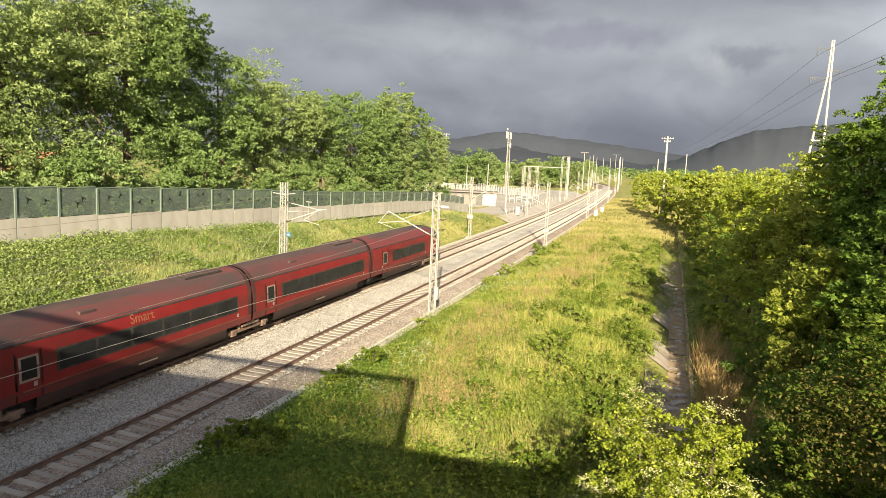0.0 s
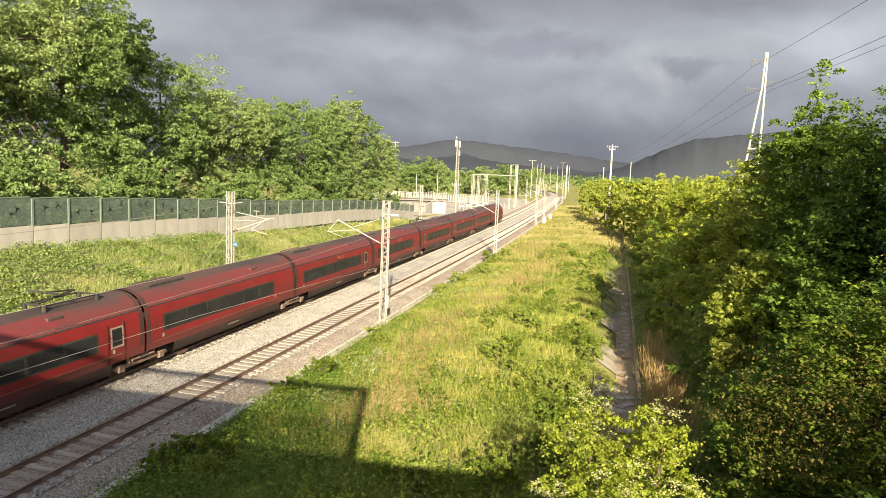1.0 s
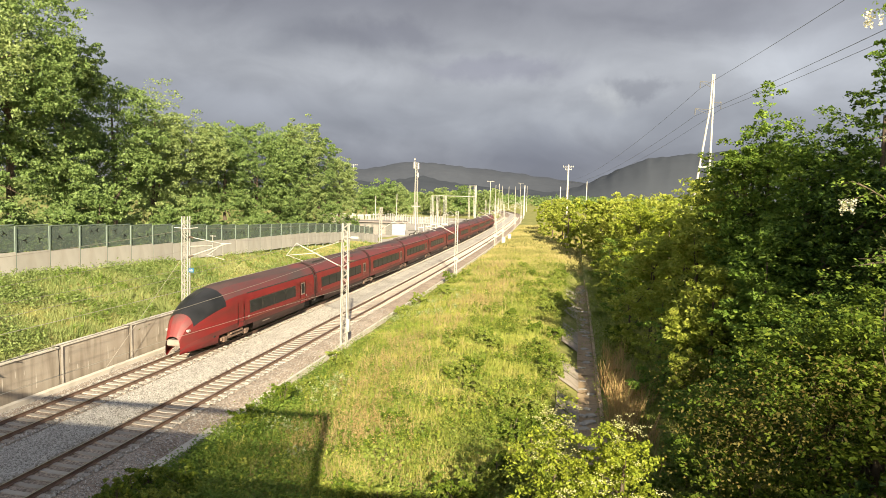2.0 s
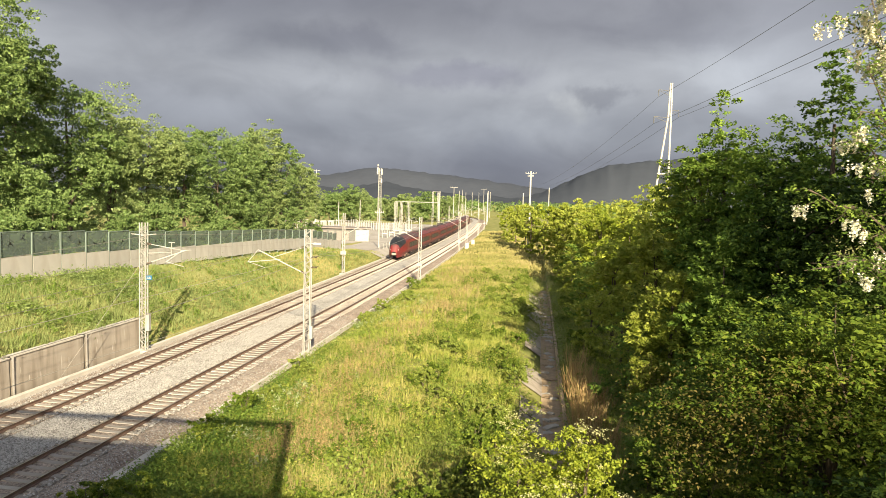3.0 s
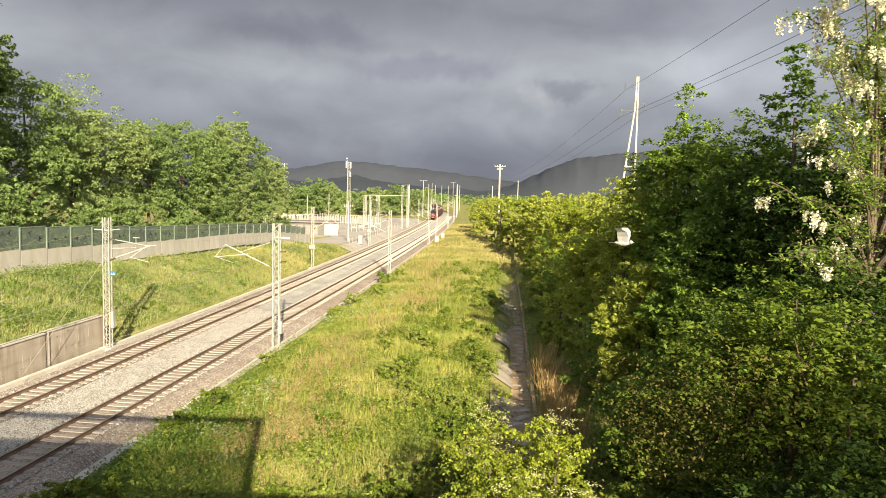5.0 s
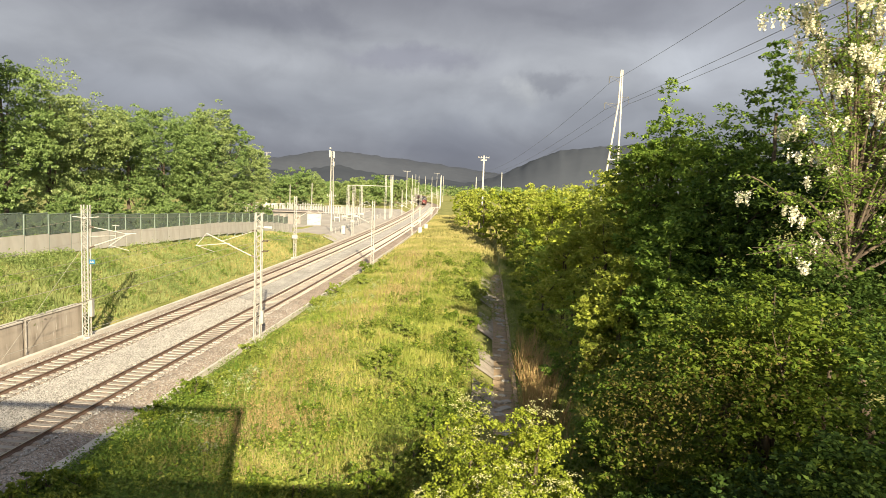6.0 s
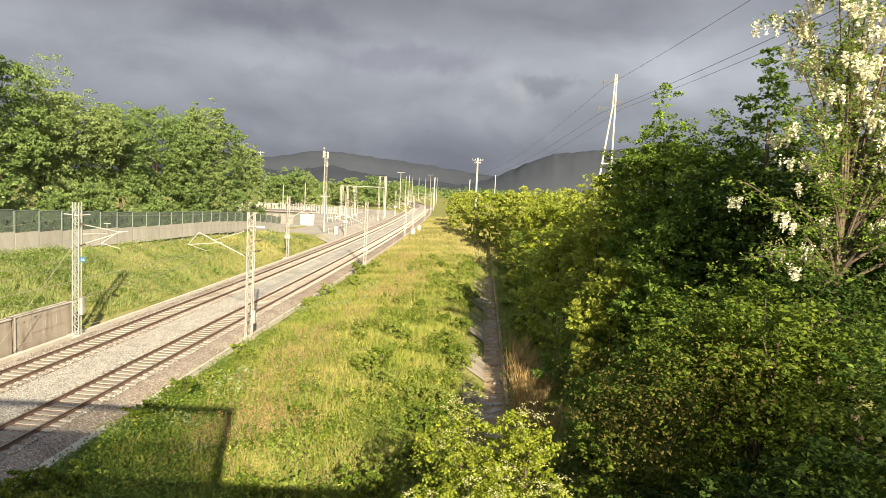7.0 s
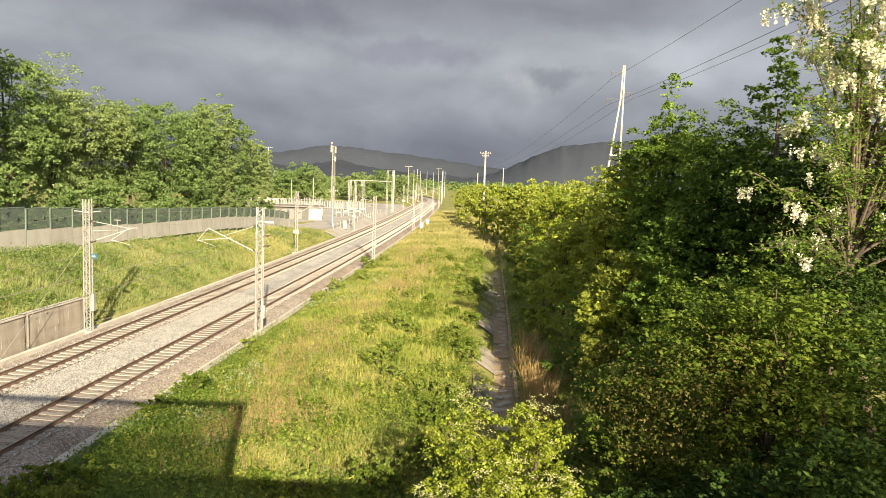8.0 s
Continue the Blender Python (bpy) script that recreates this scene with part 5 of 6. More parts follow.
tagged(quads("grass", tufts(u[dry], y[dry], np.clip(h[dry], 0.1, 0.6), 5, w=0.015), M["dry_grass"]), "dry grass on the slope below the barrier", "grass", kind="stuff")
u, y = rng.uniform(2.7, 24, 14000), rng.uniform(95, 230, 14000)
grass = quads("grass", tufts(u, y, 0.45 + 0.2 * swell(u, y, 0.4), 5, 0.6, 0.03), M["dry_grass"])
tagged(grass, "long dry grass on the far bank", "grass", kind="stuff")
u, y = spread(9000, 20.2, 26, 14, 130)
grass = quads("grass", tufts(u, y, 0.4 + 0 * u, 5), M["grass"])
tagged(grass, "rank grass beyond the ditch", "grass", kind="stuff")
def herbs(n, u0, u1, y0, y1, level, tall, mat, label, size=0.07):
    u, y = spread(n, u0, u1, y0, y1, 1.5)
    keep = swell(u + 2, y + 5, 0.5) + 0.6 * swell(u, y, 1.3) > level
    base = on_land(u[keep], y[keep])
    m = len(base)
    t = rng.uniform(0.1, 1, (m, 18, 1))
    pos = base[:, None] + t * np.array([0, 0, 1.0]) * tall * rng.uniform(0.6, 1.2, (m, 1, 1)) + rng.normal(0, 1, (m, 18, 3)) * np.array([0.1, 0.1, 0.04]) * (1.3 - t)
    tagged(quads("herbs", leaves(pos.reshape(-1, 3), size, 0.3, 1.9, True), mat), label, "herbs", kind="stuff")


herbs(1500, 3.0, 8.0, 24, 90, 0.5, 0.6, M["mugwort"], "silvery mugwort standing beside the track", 0.06)
herbs(2600, 3.5, 16.6, 18, 110, 0.25, 0.7, M["leaf_bright"], "yellow-green leafy herbs standing in the grass")
herbs(1800, 3.0, 16.6, 18, 120, 0.45, 0.6, M["weed"], "dark leafy herbs standing in the grass")
herbs(2400, -18.2, -10.2, 24, 118, 0.2, 0.6, M["nettle"], "leafy herbs on the slope below the barrier", 0.085)
herbs(4200, 9.0, 16.6, 20, 105, 0.5, 0.8, M["leaf_shrub"], "mid-green leafy thicket of herbs in the meadow", 0.085)
# low weed clumps
u, y = spread(6500, 2.7, 16.7, 16, 110)
keep = swell(u + 1, y + 8, 0.42) + 0.5 * swell(u, y, 1.1) > 0.15
u, y = u[keep], y[keep]
c = on_land(u, y)
k = 26
pos = (c[:, None] + rng.normal(0, 1, (len(c), k, 3)) * np.array([0.32, 0.32, 0.12]) * (0.7 + 0.9 * rng.random((len(c), 1, 1))) + np.array([0, 0, 0.22])).reshape(-1, 3)
tagged(quads("weeds", leaves(pos, 0.08, 0.6, 1.5, True), M["weed"]), "low leafy weeds among the grass", "weeds", kind="stuff")
u, y = 3.0 + rng.exponential(3.2, 3300), 17 + rng.exponential(9.0, 3300)
u, y = u[(u < 17) & (y < 70)], y[(u < 17) & (y < 70)]
c = on_land(u, y)
pos = (c[:, None] + rng.normal(0, 1, (len(c), k, 3)) * np.array([0.3, 0.3, 0.12]) * (0.7 + 0.9 * rng.random((len(c), 1, 1))) + np.array([0, 0, 0.24])).reshape(-1, 3)
tagged(quads("nettles", leaves(pos, 0.08, 0.5, 1.5, True), M["nettle"]), "dense green nettles beside the ballast", "nettles", kind="stuff")
u, y = spread(5200, -18.6, -9.9, 22, 120, 1.3)
keep = swell(u + 3, y + 1, 0.33) + 0.5 * swell(u, y, 0.9) + np.clip((50 - y) / 22, -0.5, 0.9) + np.clip((-16.8 - u) * 0.6, 0, 0.6) > 0.3
u, y = u[keep], y[keep]
c = on_land(u, y)
pos = (c[:, None] + rng.normal(0, 1, (len(c), k, 3)) * np.array([0.4, 0.4, 0.16]) * (0.7 + 0.9 * rng.random((len(c), 1, 1))) + np.array([0, 0, 0.25])).reshape(-1, 3)
tagged(quads("weeds", leaves(pos, 0.105, 0.3, 1.5, True), M["slope_weed"]), "brambles and weeds on the slope", "weeds", kind="stuff")
for k in range(100):
    y0 = 20 + 75 * q.random() ** 1.5
    u0 = q.choice([q.uniform(3.0, 5.0), q.uniform(9, 15), q.uniform(14.5, 16.6), q.uniform(16.2, 16.9), q.uniform(19.9, 22)])
    h0 = q.uniform(0.55, 1.25)
    x0, _, z0 = on_land(np.array([u0]), np.array([y0]))[0]
    tree("bush", float(x0), float(y0), float(z0) - 0.1, float(z0) + h0, h0 * 0.8, 1100, 0.1 if y0 < 45 else 0.14, M["weed" if k % 3 else "leaf_shrub"], "low leafy bramble mound in the grass", 300 + k, 0.3, 6, "bramble mounds", 22, "bush")
u = np.r_[rng.normal(20.2, 0.5, 130), rng.normal(20.2, 0.45, 120), rng.normal(20.7, 0.6, 90)]
y = np.r_[rng.normal(33, 2.2, 130), rng.normal(40, 2.4, 120), rng.normal(36, 5, 90)]
keep = u > 19.5
u, y = u[keep], y[keep]
tagged(quads("reeds", tufts(u, y, 0.8 + 0.9 * rng.random(len(u)), 8, 0.45, 0.011), M["reed"]), "dry brown reeds beside the ditch", "reeds", kind="stuff")
u, y = spread(900, 16.2, 17.6, 18, 100, 1.2)
keep = (swell(u * 0.2, y, 0.62) > 0.1) | (u < 16.7)
u, y = u[keep], y[keep]
u = np.r_[u, rng.uniform(19.4, 23, 1700), rng.uniform(17.2, 18.6, 110), rng.uniform(18.2, 19.6, 40)]
y = np.r_[y, rng.uniform(24, 95, 1700), rng.uniform(55, 95, 110), rng.uniform(50, 95, 40)]
c = on_land(u, y)
c[:, 2] = np.maximum(c[:, 2], -0.75)
pos = (c[:, None] + rng.normal(0, 1, (len(c), 20, 3)) * np.array([0.24, 0.35, 0.16]) + np.array([0, 0, 0.2])).reshape(-1, 3)
tagged(quads("weeds", leaves(pos, 0.085, 0.5), M["weed"]), "leafy weeds hanging over the ditch", "weeds", kind="stuff")

# ---- yard, building, tower, poles ----
yard = sweep("yard", [(-9.4, -0.4), (-11.5, 0.58), (-48, 0.62), (-48, 0.2), (-9.4, -0.7)], 121.5, 260, 6, M["yard"])
tagged(yard, "pale concrete yard of the railway substation", "yard", kind="structure")
hut = thing("substation_hut", pose(-34.5, 152, 0.6, 0, 0, 12), "low grey substation building with a flat dark roof", "building")
bm = bmesh.new()
box(bm, -5.5, 2.6, -3, 3, 0, 2.7)
part("wall", bm, M["plaster"], hut)
bm = bmesh.new()
box(bm, 2.6, 5.5, -3.02, 3, 0, 2.7)
part("wall", bm, M["white"], hut, "white end bay")
bm = bmesh.new()
box(bm, -6.1, 6.1, -3.6, 3.6, 2.7, 2.95, 0.04)
part("roof", bm, M["tile"], hut)
for x in (-4.2, -2.6, -1.0, 0.6):
    bm = bmesh.new()
    box(bm, x - 0.55, x + 0.55, -3.05, -2.98, 0.05, 2.2)
    part("door", bm, M["tile"], hut)
bm = bmesh.new()
box(bm, 3.4, 4.4, -3.07, -3.0, 0.05, 2.1)
part("door", bm, M["steel"], hut)

fence = thing("white_fence", pose(-50, 196, 0.6), "white slatted fence round the substation", "fence")
for k in range(44):
    bm = bmesh.new()
    box(bm, -0.13, 0.13, -0.03, 0.03, 0.2, 2.4)
    o = part("slat", bm, M["white"], fence)
    o.location = (-8 + k * 0.72, k * 0.12, 0)
for z in (0.5, 2.6):
    bm = bmesh.new()
    tube(bm, (-8, 0, z), (23, 5.2, z), 0.06)
    part("rail", bm, M["white"], fence)

for k in range(14):
    o = thing("busbar_support", pose(-56 + 2.0 * (k % 7), 176 + 7 * (k // 7) + 0.3 * k, 0.6), "white busbar support with stacked insulators", "switchgear", "busbar supports")
    for dx in (-0.45, 0.45):
        bm = bmesh.new()
        for z in np.arange(0.2, 2.9, 0.3):
            tube(bm, (dx, 0, z), (dx, 0, z + 0.2), 0.13, n=7)
        tube(bm, (dx, 0, 0), (dx, 0, 3.0), 0.07, n=6)
        part("insulator", bm, M["white"], o)
    bm = bmesh.new()
    box(bm, -0.7, 0.7, -0.08, 0.08, 2.95, 3.1)
    part("crossbar", bm, M["white_steel"], o)

tower = thing("telecom_tower", pose(-35.2, 201, 0.5), "slender lattice telecom tower with white antenna panels", "tower")
bm = bmesh.new()
for a in range(3):
    c1, s1 = math.cos(a * 2.1), math.sin(a * 2.1)
    tube(bm, (0.75 * c1, 0.75 * s1, 0), (0.38 * c1, 0.38 * s1, 18.4), 0.07)
part("leg_frame", bm, M["steel"], tower)
bm = bmesh.new()
for k in range(40):
    z, r0 = k * 0.46, 0.75 - 0.37 * k / 40
    for a in range(3):
        b = a + (1 if k % 2 else -1)
        tube(bm, (r0 * math.cos(a * 2.1), r0 * math.sin(a * 2.1), z), (r0 * math.cos(b * 2.1), r0 * math.sin(b * 2.1), z + 0.46), 0.03, n=4)
part("bracing", bm, M["steel"], tower)
for dx, z0, z1 in ((-0.55, 16.6, 18.6), (0.65, 16.4, 18.3), (0.6, 14.0, 15.4)):
    bm = bmesh.new()
    box(bm, dx - 0.24, dx + 0.24, -0.6, -0.35, z0, z1, 0.05)
    part("antenna_panel", bm, M["white"], tower)
bm = bmesh.new()
tube(bm, (-0.4, 0, 18.4), (-0.4, 0, 19.4), 0.05), tube(bm, (-0.6, -0.4, 19.2), (-0.2, -0.4, 19.3), 0.3, n=10)
part("dish", bm, M["white"], tower)


def pole(name, x, y, z0, h, r, label, arms=()):
    o = thing(name, pose(x, y, z0), label, "pole", "line poles")
    bm = bmesh.new()
    tube(bm, (0, 0, 0), (0, 0, h), r, r * 0.6, n=8)
    part("shaft", bm, M["white_steel"], o)
    for z, w in arms:
        bm = bmesh.new()
        tube(bm, (-w, 0, z), (w, 0, z + 0.12), 0.055, n=5)
        for x in (-w, -w * 0.5, w * 0.5, w):
            tube(bm, (x, 0, z), (x, 0, z + 0.35), 0.06, n=6)
        part("crossarm", bm, M["white_steel"], o)
    return o


rail_fence = thing("handrail", Matrix(), "low pale handrail between yard and tracks", "railing")
for k in range(22):
    yy = 128 + 3.2 * k
    bm = bmesh.new()
    tube(bm, (float(line(yy)) - 11.2, yy, 0.3), (float(line(yy)) - 11.2, yy, 1.6), 0.05, n=5)
    part("post", bm, M["white_steel"], rail_fence)
for z in (1.05, 1.58):
    sweep("rail", [(-11.24, z), (-11.16, z), (-11.16, z + 0.07), (-11.24, z + 0.07)], 128, 195.2, 3.2, M["white_steel"], rail_fence)
# portal posts and tall masts along the yard
gantry = thing("gantry", Matrix(), "steel gantry of slim posts and lintels over the substation yard", "gantry")
GP = [(-28.6, 189, 9.3), (-27.6, 193, 9.3), (-26.8, 190, 9.4), (-25.6, 193, 9.4), (-24.6, 189, 9.4), (-30.5, 205, 9.3), (-18.2, 190, 12.4), (-17.4, 197, 12.4), (-17.9, 206, 12.6), (-18.8, 218, 12.8)]
for x, y, h in GP:
    bm = bmesh.new()
    for dx in (-0.16, 0.16):
        tube(bm, (x + dx, y, 0.2), (x + dx, y, h), 0.055, n=5)
    for k in range(int(h / 0.8)):
        tube(bm, (x - 0.16, y, 0.5 + k * 0.8), (x + 0.16, y, 0.9 + k * 0.8), 0.03, n=4)
    part("post", bm, M["white_steel"], gantry)
for a, b in ((0, 4), (1, 3), (4, 6), (2, 7), (6, 9), (7, 8)):
    bm = bmesh.new()
    p, s = Vector(GP[a]), Vector(GP[b])
    s.z = p.z if b in (6, 7) else s.z
    tube(bm, p, s, 0.07, n=5)
    part("lintel", bm, M["white_steel"], gantry)
for x, y, h, arms in ((-18.4, 281, 14.9, ((14.7, 1.4),)), (-19.4, 368, 15.1, ()), (-19.2, 400, 14.5, ()), (-13.6, 468, 15.3, ()), (-11.2, 510, 18.5, ((18.2, 2.0),)), (-5.0, 323, 14.5, ()), (-4.9, 296, 13.5, ()),
                      (-5.6, 350, 14.8, ()), (-23.2, 133, 7.9, ((6.9, 0.8),)), (-40, 170, 8.5, ()), (-37, 182, 9, ()), (-19.0, 330, 14.0, ()), (-16.6, 430, 14.5, ()), (-5.0, 400, 15, ()), (-7.0, 450, 15.5, ())):
    pole("steel_pole", x, y, 0.2 if x > -15 else 0.5, h, 0.13 if y < 200 else 0.15, "slim pale steel pole by the railway", arms)
for k, (az, d, h) in enumerate([(13.2, 170, 4.5), (12.6, 176, 4), (12.0, 172, 4.5), (11.5, 180, 4), (10.9, 176, 4.2), (8.4, 182, 4.0), (7.9, 176, 3.6), (7.4, 184, 4.2), (9.4, 168, 3.4), (8.8, 172, 3.8)]):
    x, y = polar(az, d)
    o = thing("transformer", pose(x, y, 0.6), "pale substation switchgear on a steel stand", "switchgear", "substation switchgear")
    bm = bmesh.new()
    box(bm, -0.7, 0.7, -0.3, 0.3, h * 0.26, h * 0.35, 0.03)
    for dx in (-0.6, 0.6):
        box(bm, dx - 0.07, dx + 0.07, -0.1, 0.1, 0, h * 0.26)
    part("base", bm, M["steel"], o)
    for dx in (-0.6, 0, 0.6):
        bm = bmesh.new()
        for j in range(6):
            tube(bm, (dx, 0, h * (0.35 + 0.1 * j)), (dx, 0, h * (0.43 + 0.1 * j)), 0.14 if j % 2 else 0.08, n=7)
        part("insulator", bm, M["white"], o)
for x, y in ((-20.9, 134), (-5.6, 158), (-6.4, 146)):
    o = thing("equipment_cabinet", pose(x, y, 0.0 if x > -10 else 0.5), "white trackside equipment cabinet", "cabinet", "trackside cabinets")
    bm = bmesh.new()
    box(bm, -0.4, 0.4, -0.3, 0.3, -0.4, 1.3, 0.04)
    part("body", bm, M["white"], o)
    bm = bmesh.new()
    box(bm, -0.33, 0.33, -0.33, -0.3, 0.0, 1.2)
    part("door", bm, M["white_steel"], o)

# power line
pylon = thing("power_pylon", pose(*polar(-13.1, 110), 0), "white tubular power pylon with splayed twin legs", "pylon")
TOP = 10.5 + 110 * math.tan(radians(9.5))
bm = bmesh.new()
tube(bm, (0.65, 0, 0), (0.5, 0, TOP - 6), 0.17, 0.15, n=8), tube(bm, (0.5, 0, TOP - 6), (0.45, 0, TOP), 0.15, 0.12, n=8)
part("leg", bm, M["white_steel"], pylon)
bm = bmesh.new()
tube(bm, (-2.7, 0, 0), (0.1, 0, TOP - 5), 0.17, 0.15, n=8), tube(bm, (0.1, 0, TOP - 5), (0.2, 0, TOP), 0.15, 0.12, n=8)
part("leg", bm, M["white_steel"], pylon)
bm = bmesh.new()
tube(bm, (-1.1, 0, 15.3), (0.6, 0, 15.3), 0.13)
part("crossbar", bm, M["white_steel"], pylon)
tips = []
for z, w in ((TOP - 1.2, -1.5), (TOP - 4.2, 1.6), (TOP - 5.2, -2.0)):
    bm = bmesh.new()
    tube(bm, (0.1, 0, z), (w, 0, z + 0.2), 0.04)
    tube(bm, (0.1, 0, z - 0.7), (w, 0, z + 0.15), 0.03)
    for k in range(6):
        tube(bm, (w, 0, z + 0.1 - k * 0.16), (w, 0, z + 0.02 - k * 0.16), 0.09, n=7)
    part("insulator_arm", bm, M["plaster"], pylon)
    tips.append((w, z - 0.9))
px, py = polar(-13.1, 110)
for w, z in tips:
    pts = []
    for k in range(25):
        t = k / 24
        pts.append((px + w + (21.5 - px) * t, py + (-90 - py) * t, z + 1.0 * t - 4 * 1.6 * t * (1 - t)))
    wire_run("power_line", pts, 0.02, M["dark_wire"], "sagging power line overhead")
    pts = []
    for k in range(25):
        t = k / 24
        pts.append((px + w + (12 - px) * t, py + (330 - py) * t, z + (17 - z) * t - 4 * 4.0 * t * (1 - t)))
    wire_run("power_line", pts, 0.02, M["dark_wire"], "sagging power line running to the far pole")
pole("power_pole", *polar(-2.56, 150), 0, 10.5 + 150 * math.tan(radians(2.5)), 0.28, "white pole with crossarms of a power line", ((16.5, 1.1), (15.9, 0.6)))
pole("power_pole", *polar(-2.0, 210), 0, 13.0, 0.2, "thin white pole standing in the hedgerow")
pole("power_pole", *polar(-4.1, 230), 0, 15.2, 0.2, "thin white pole standing in the hedgerow")
pole("power_pole", *polar(15.1, 230), 0, 18.8, 0.2, "thin pole with crossarms above the trees", ((18.4, 1.2), (17.0, 1.0)))

# ---- distance ----
far_p = []
for k in range(520):
    az = rng.uniform(-40, 55)
    d = rng.uniform(300, 900)
    if -1.5 < az < 5.5 and d < 560:
        continue
    x, y = polar(az, d)
    r0 = rng.uniform(4, 7)
    e = rng.normal(size=(110, 3))
    e /= np.linalg.norm(e, axis=1, keepdims=True)
    far_p.append(np.array([x, y, r0 * 0.75]) + e * r0 * np.array([1, 1, 0.85]) * rng.uniform(0.7, 1.05, (110, 1)))
tagged(quads("far_woods", leaves(np.concatenate(far_p), 1.5, 0.4, 1.5, True), M["leaf"]), "distant woods on the plain", "woods", kind="stuff")
for k, (az, d, top, rad) in enumerate([(12.8, 255, 14.5, 6), (11.4, 262, 13.5, 6), (7.8, 280, 12.4, 6), (6.2, 290, 13.2, 6.5), (4.6, 300, 12.4, 6), (9.2, 300, 11.5, 6), (14.0, 250, 12, 5), (3.7, 335, 12.2, 4.2), (3.2, 420, 13.4, 4.6), (5.2, 350, 12.4, 5)]):
    x, y = polar(az, d)
    tree("tree", x, y, 0.4, top, rad, 9000, 0.4, M["leaf_light" if k % 3 else "leaf"], "broad tree behind the substation yard", 220 + k, 0.1, 12, "trees behind the yard", 40, hollow=0.7)


def ridge(name, az0, az1, dist, height, label, seed, material=None):
    q = random.Random(seed)
    n, m = 260, 14
    verts = []
    for j in range(m):
        for i in range(n):
            t = i / (n - 1)
            x, y = polar(az0 + (az1 - az0) * t, dist + j * 90)
            rise = math.sin(math.pi * 0.5 * min(1, j / 7))
            z = height(az0 + (az1 - az0) * t) * rise + 10 * noise.noise(Vector((x * 0.004, y * 0.004, seed))) * rise + 9 * noise.noise(Vector((x * 0.013, y * 0.013, seed))) * rise + 5 * noise.noise(Vector((x * 0.04, y * 0.04, seed))) * rise
            verts.append((x, y, z - 2))
    o = raw(name, verts, [(j * n + i, j * n + i + 1, (j + 1) * n + i + 1, (j + 1) * n + i) for j in range(m - 1) for i in range(n - 1)], material or M["mountain"], smooth=True)
    return tagged(o, label, "mountain", kind="structure")


def skyline(d, azs, els):
    """Ridge height by azimuth, from the slopes' angles of rise at distance d."""
    return lambda a: 10.5 + d * math.tan(radians(float(np.interp(a, azs, els))))


# the ridges carry their haze and cloud shade in the colour
ridge("backdrop_hills", 60, -4, 2800, skyline(3430, [-5, 0, 4.8, 8.5, 11.2, 14.8, 20, 30, 45, 60], [1.0, 1.5, 2.0, 2.4, 2.2, 1.6, 1.8, 2.1, 1.8, 1.5]), "grey hills, haze and storm cloud shade put into their colour", 2, M["haze_hill"])
ridge("backdrop_foothills", 30, -3, 1500, skyline(2130, [-3, 0.9, 5.6, 9.4, 12.1, 16, 24, 30], [0.1, 0.3, 0.5, 1.15, 0.75, 0.5, 0.6, 0.5]), "wooded foothills before the hills, dark with painted cloud shade", 8)
ridge("backdrop_mountain", 1, -40, 2200, skyline(2830, [-40, -30, -20, -15.3, -12.5, -11.1, -8.8, -6.9, -4, -1.5, 1], [2.2, 3.2, 4.0, 3.85, 3.55, 3.45, 3.05, 2.35, 1.0, 0.3, 0.0]), "wooded mountain, dark with painted cloud shade", 5)

# ---- tracks ----
tracks = []
bm = bmesh.new()
prof = [(-1.3, -0.02), (-0.55, -0.02), (-0.4, -0.05), (0.4, -0.05), (0.55, -0.02), (1.3, -0.02)]
v0 = [bm.verts.new((x, -0.12, z)) for x, z in prof] + [bm.verts.new((x, -0.15, -0.25)) for x in (1.3, -1.3)]
v1 = [bm.verts.new((x, 0.12, z)) for x, z in prof] + [bm.verts.new((x, 0.15, -0.25)) for x in (1.3, -1.3)]
for k in range(8):
    bm.faces.new((v0[k], v0[(k + 1) % 8], v1[(k + 1) % 8], v1[k]))
bm.faces.new(v0[::-1]), bm.faces.new(v1)
bmesh.ops.recalc_face_normals(bm, faces=bm.faces[:])
sleeper_mesh = bpy.data.meshes.new("sleeper")
bm.to_mesh(sleeper_mesh), bm.free()
sleeper_mesh.materials.append(M["sleeper"])
sv = np.array([v.co[:] for v in sleeper_mesh.vertices])
sf = [tuple(p.vertices) for p in sleeper_mesh.polygons]
RAIL = [(-0.07, -0.17), (0.07, -0.17), (0.07, -0.15), (0.012, -0.12), (0.012, -0.045), (0.036, -0.035), (0.036, -0.004), (-0.036, -0.004), (-0.036, -0.035), (-0.012, -0.045), (-0.012, -0.12), (-0.07, -0.15)]
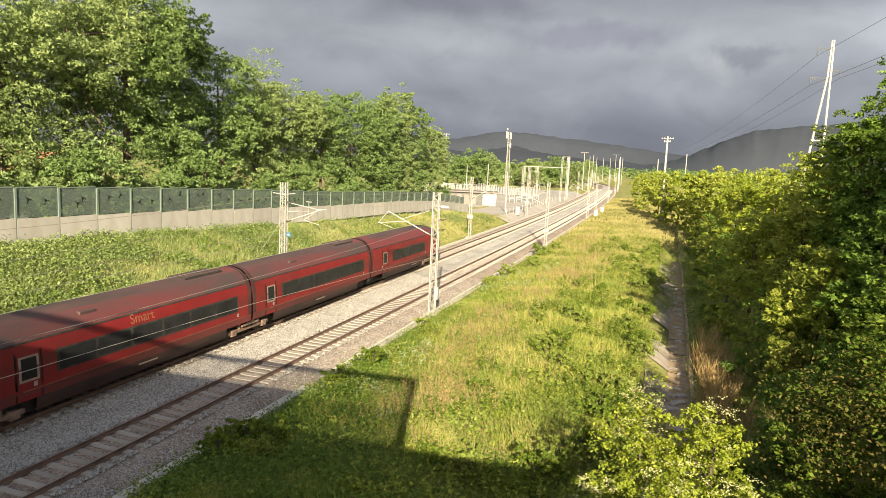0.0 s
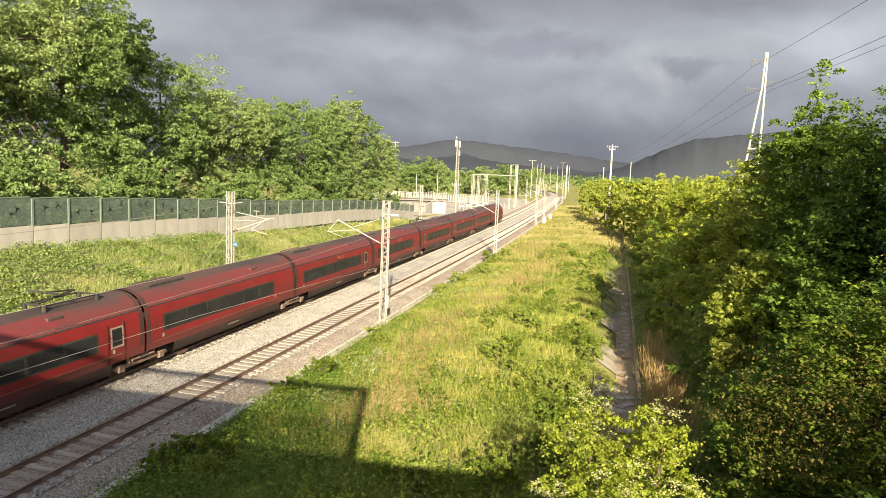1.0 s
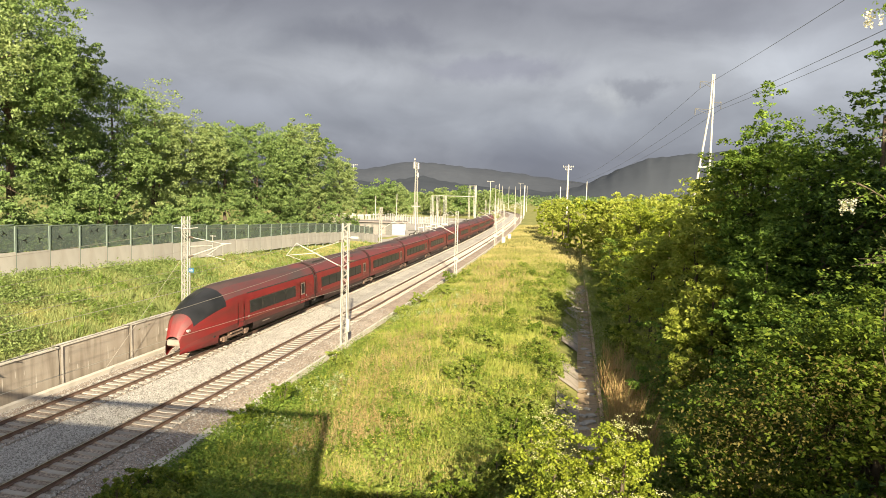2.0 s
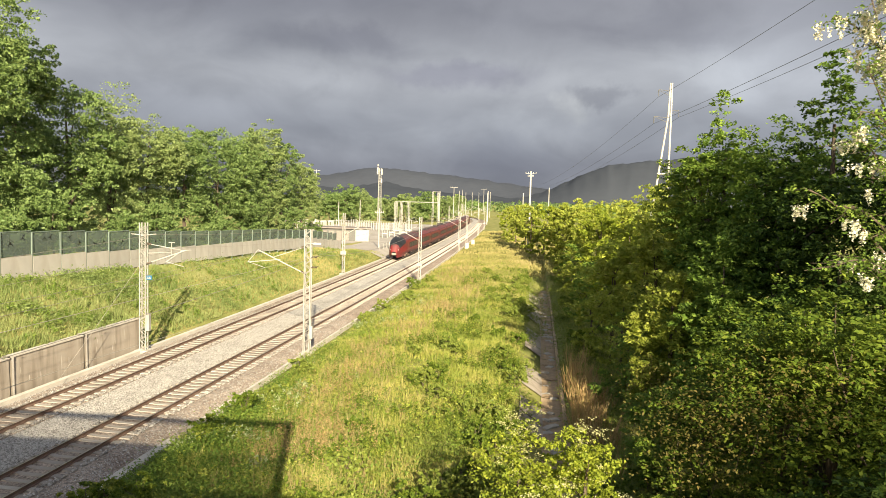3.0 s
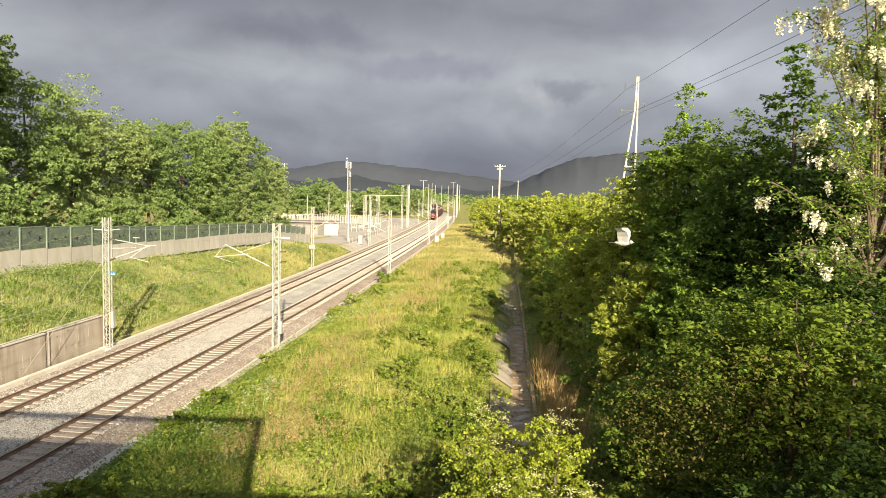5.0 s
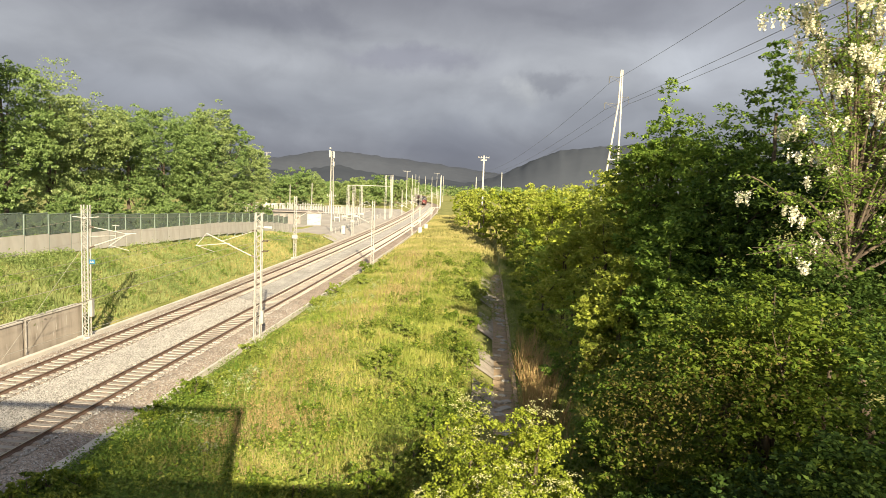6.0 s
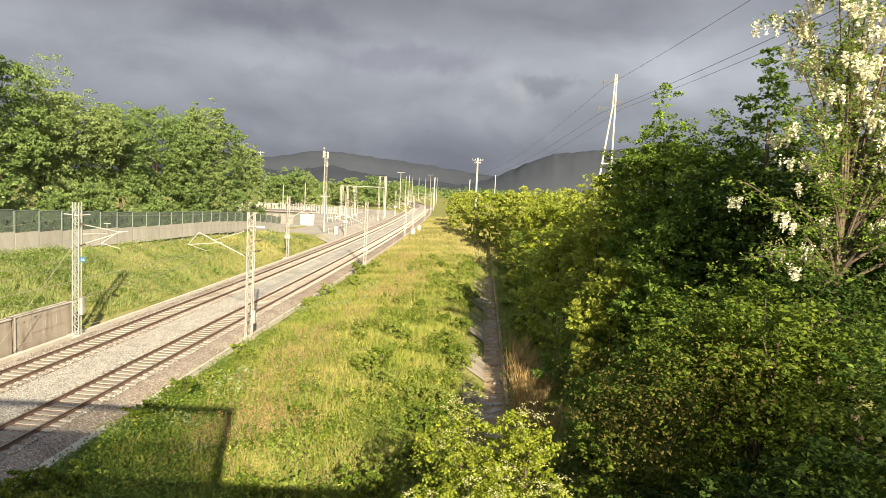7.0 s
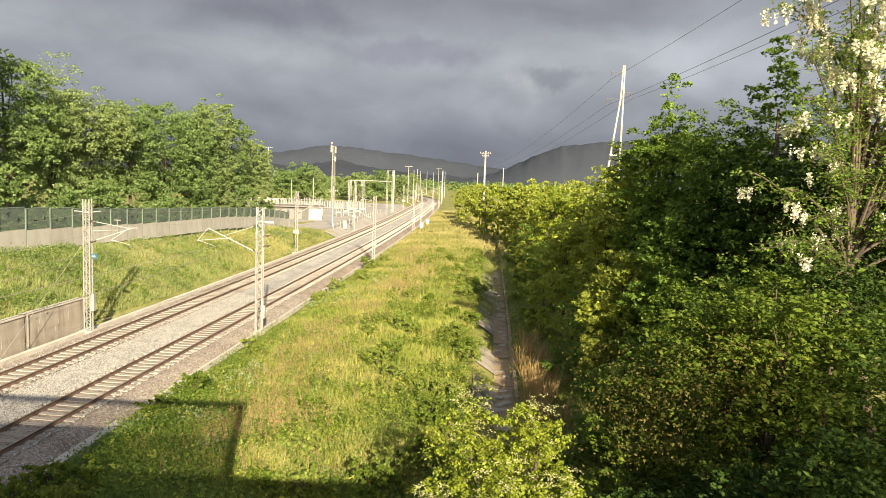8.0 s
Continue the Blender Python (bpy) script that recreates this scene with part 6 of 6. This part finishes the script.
for off, what in ((-0.75, "near"), (-0.75 - SEP, "far")):
    tr = thing("railway_track", Matrix(), "rusty rails on pale concrete sleepers", "railway track", "railway tracks", "structure")
    for g in (-0.75, 0.75):
        sweep("rail", [(off + g + a, b) for a, b in RAIL], 5, 700, 2.5, M["rail"], tr)
        sweep("rail_head", [(off + g + 0.03, -0.003), (off + g + 0.03, 0.001), (off + g - 0.03, 0.001), (off + g - 0.03, -0.003)], 5, 700, 2.5, M["railhead"], tr)
    sweep("crib_ballast", [(off - 1.32, -0.34), (off - 1.3, -0.225), (off - 0.8, -0.2), (off - 0.45, -0.215), (off + 0.45, -0.215), (off + 0.8, -0.2), (off + 1.3, -0.225), (off + 1.32, -0.34)], 5, 700, 2.5, M["crib"], tr)
    y, far_v, far_f, count = 14.0, [], [], 0
    while y < 320:
        m = pose(float(line(y)) + off, y, -0.14, 0, 0, heading(y))
        if count < 150:
            o = new("sleeper", sleeper_mesh)
            o.parent, o.matrix_basis = tr, m
            count += 1
        else:
            w = np.array(m)
            base = len(far_v)
            far_v += (sv @ w[:3, :3].T + w[:3, 3]).tolist()
            far_f += [tuple(i + base for i in f) for f in sf]
        y += 0.6
    tagged(raw("sleepers", far_v, far_f, M["sleeper"], tr), kind="stuff")

# loose stones on the ballast
n = 62000
y = 16 + 44 * rng.random(n) ** 1.6
u = rng.uniform(-8.7, 2.0, n)
over = rng.uniform(0.95, 1.35, n)
keep = (np.abs(u + 0.75) > over) & (np.abs(u + 0.75 + SEP) > over)
u, y = u[keep], y[keep]
n = len(u)
z = np.interp(u, [-8.8, -7.85, -4.2, -3.4, -2.6, 1.15, 2.1], [-0.62, -0.25, -0.24, -0.32, -0.24, -0.25, -0.62]) + 0.008
z = np.where((np.abs(u + 0.75) < 1.32) | (np.abs(u + 0.75 + SEP) < 1.32), z + 0.09, z)
c = np.stack([line(y) + u, y, z], 1)
s = (0.05 * rng.uniform(0.6, 1.5, n))[:, None, None]
tet = np.array([[1, 0, -0.4], [-0.5, 0.85, -0.4], [-0.6, -0.8, -0.4], [0.1, 0.1, 0.7]])
a = rng.uniform(0, 6.28, n)
rot = np.zeros((n, 3, 3))
rot[:, 0, 0], rot[:, 0, 1], rot[:, 1, 0], rot[:, 1, 1], rot[:, 2, 2] = np.cos(a), -np.sin(a), np.sin(a), np.cos(a), 1
vv = c[:, None] + np.einsum("nij,kj->nki", rot, tet) * s * rng.uniform(0.6, 1.4, (n, 1, 3))
fi = np.array([[0, 1, 3], [1, 2, 3], [2, 0, 3]])
me = bpy.data.meshes.new("stones")
me.vertices.add(4 * n)
me.vertices.foreach_set("co", vv.astype(np.float32).ravel())
idx = (np.arange(n)[:, None, None] * 4 + fi).astype(np.int32).ravel()
me.loops.add(9 * n)
me.loops.foreach_set("vertex_index", idx)
me.polygons.add(3 * n)
me.polygons.foreach_set("loop_start", np.arange(0, 9 * n, 3, dtype=np.int32))
me.materials.append(M["stone"])
me.update(calc_edges=True)
tagged(new("ballast_stones", me), "loose crushed stones on the ballast", "stones", kind="stuff")

motions()
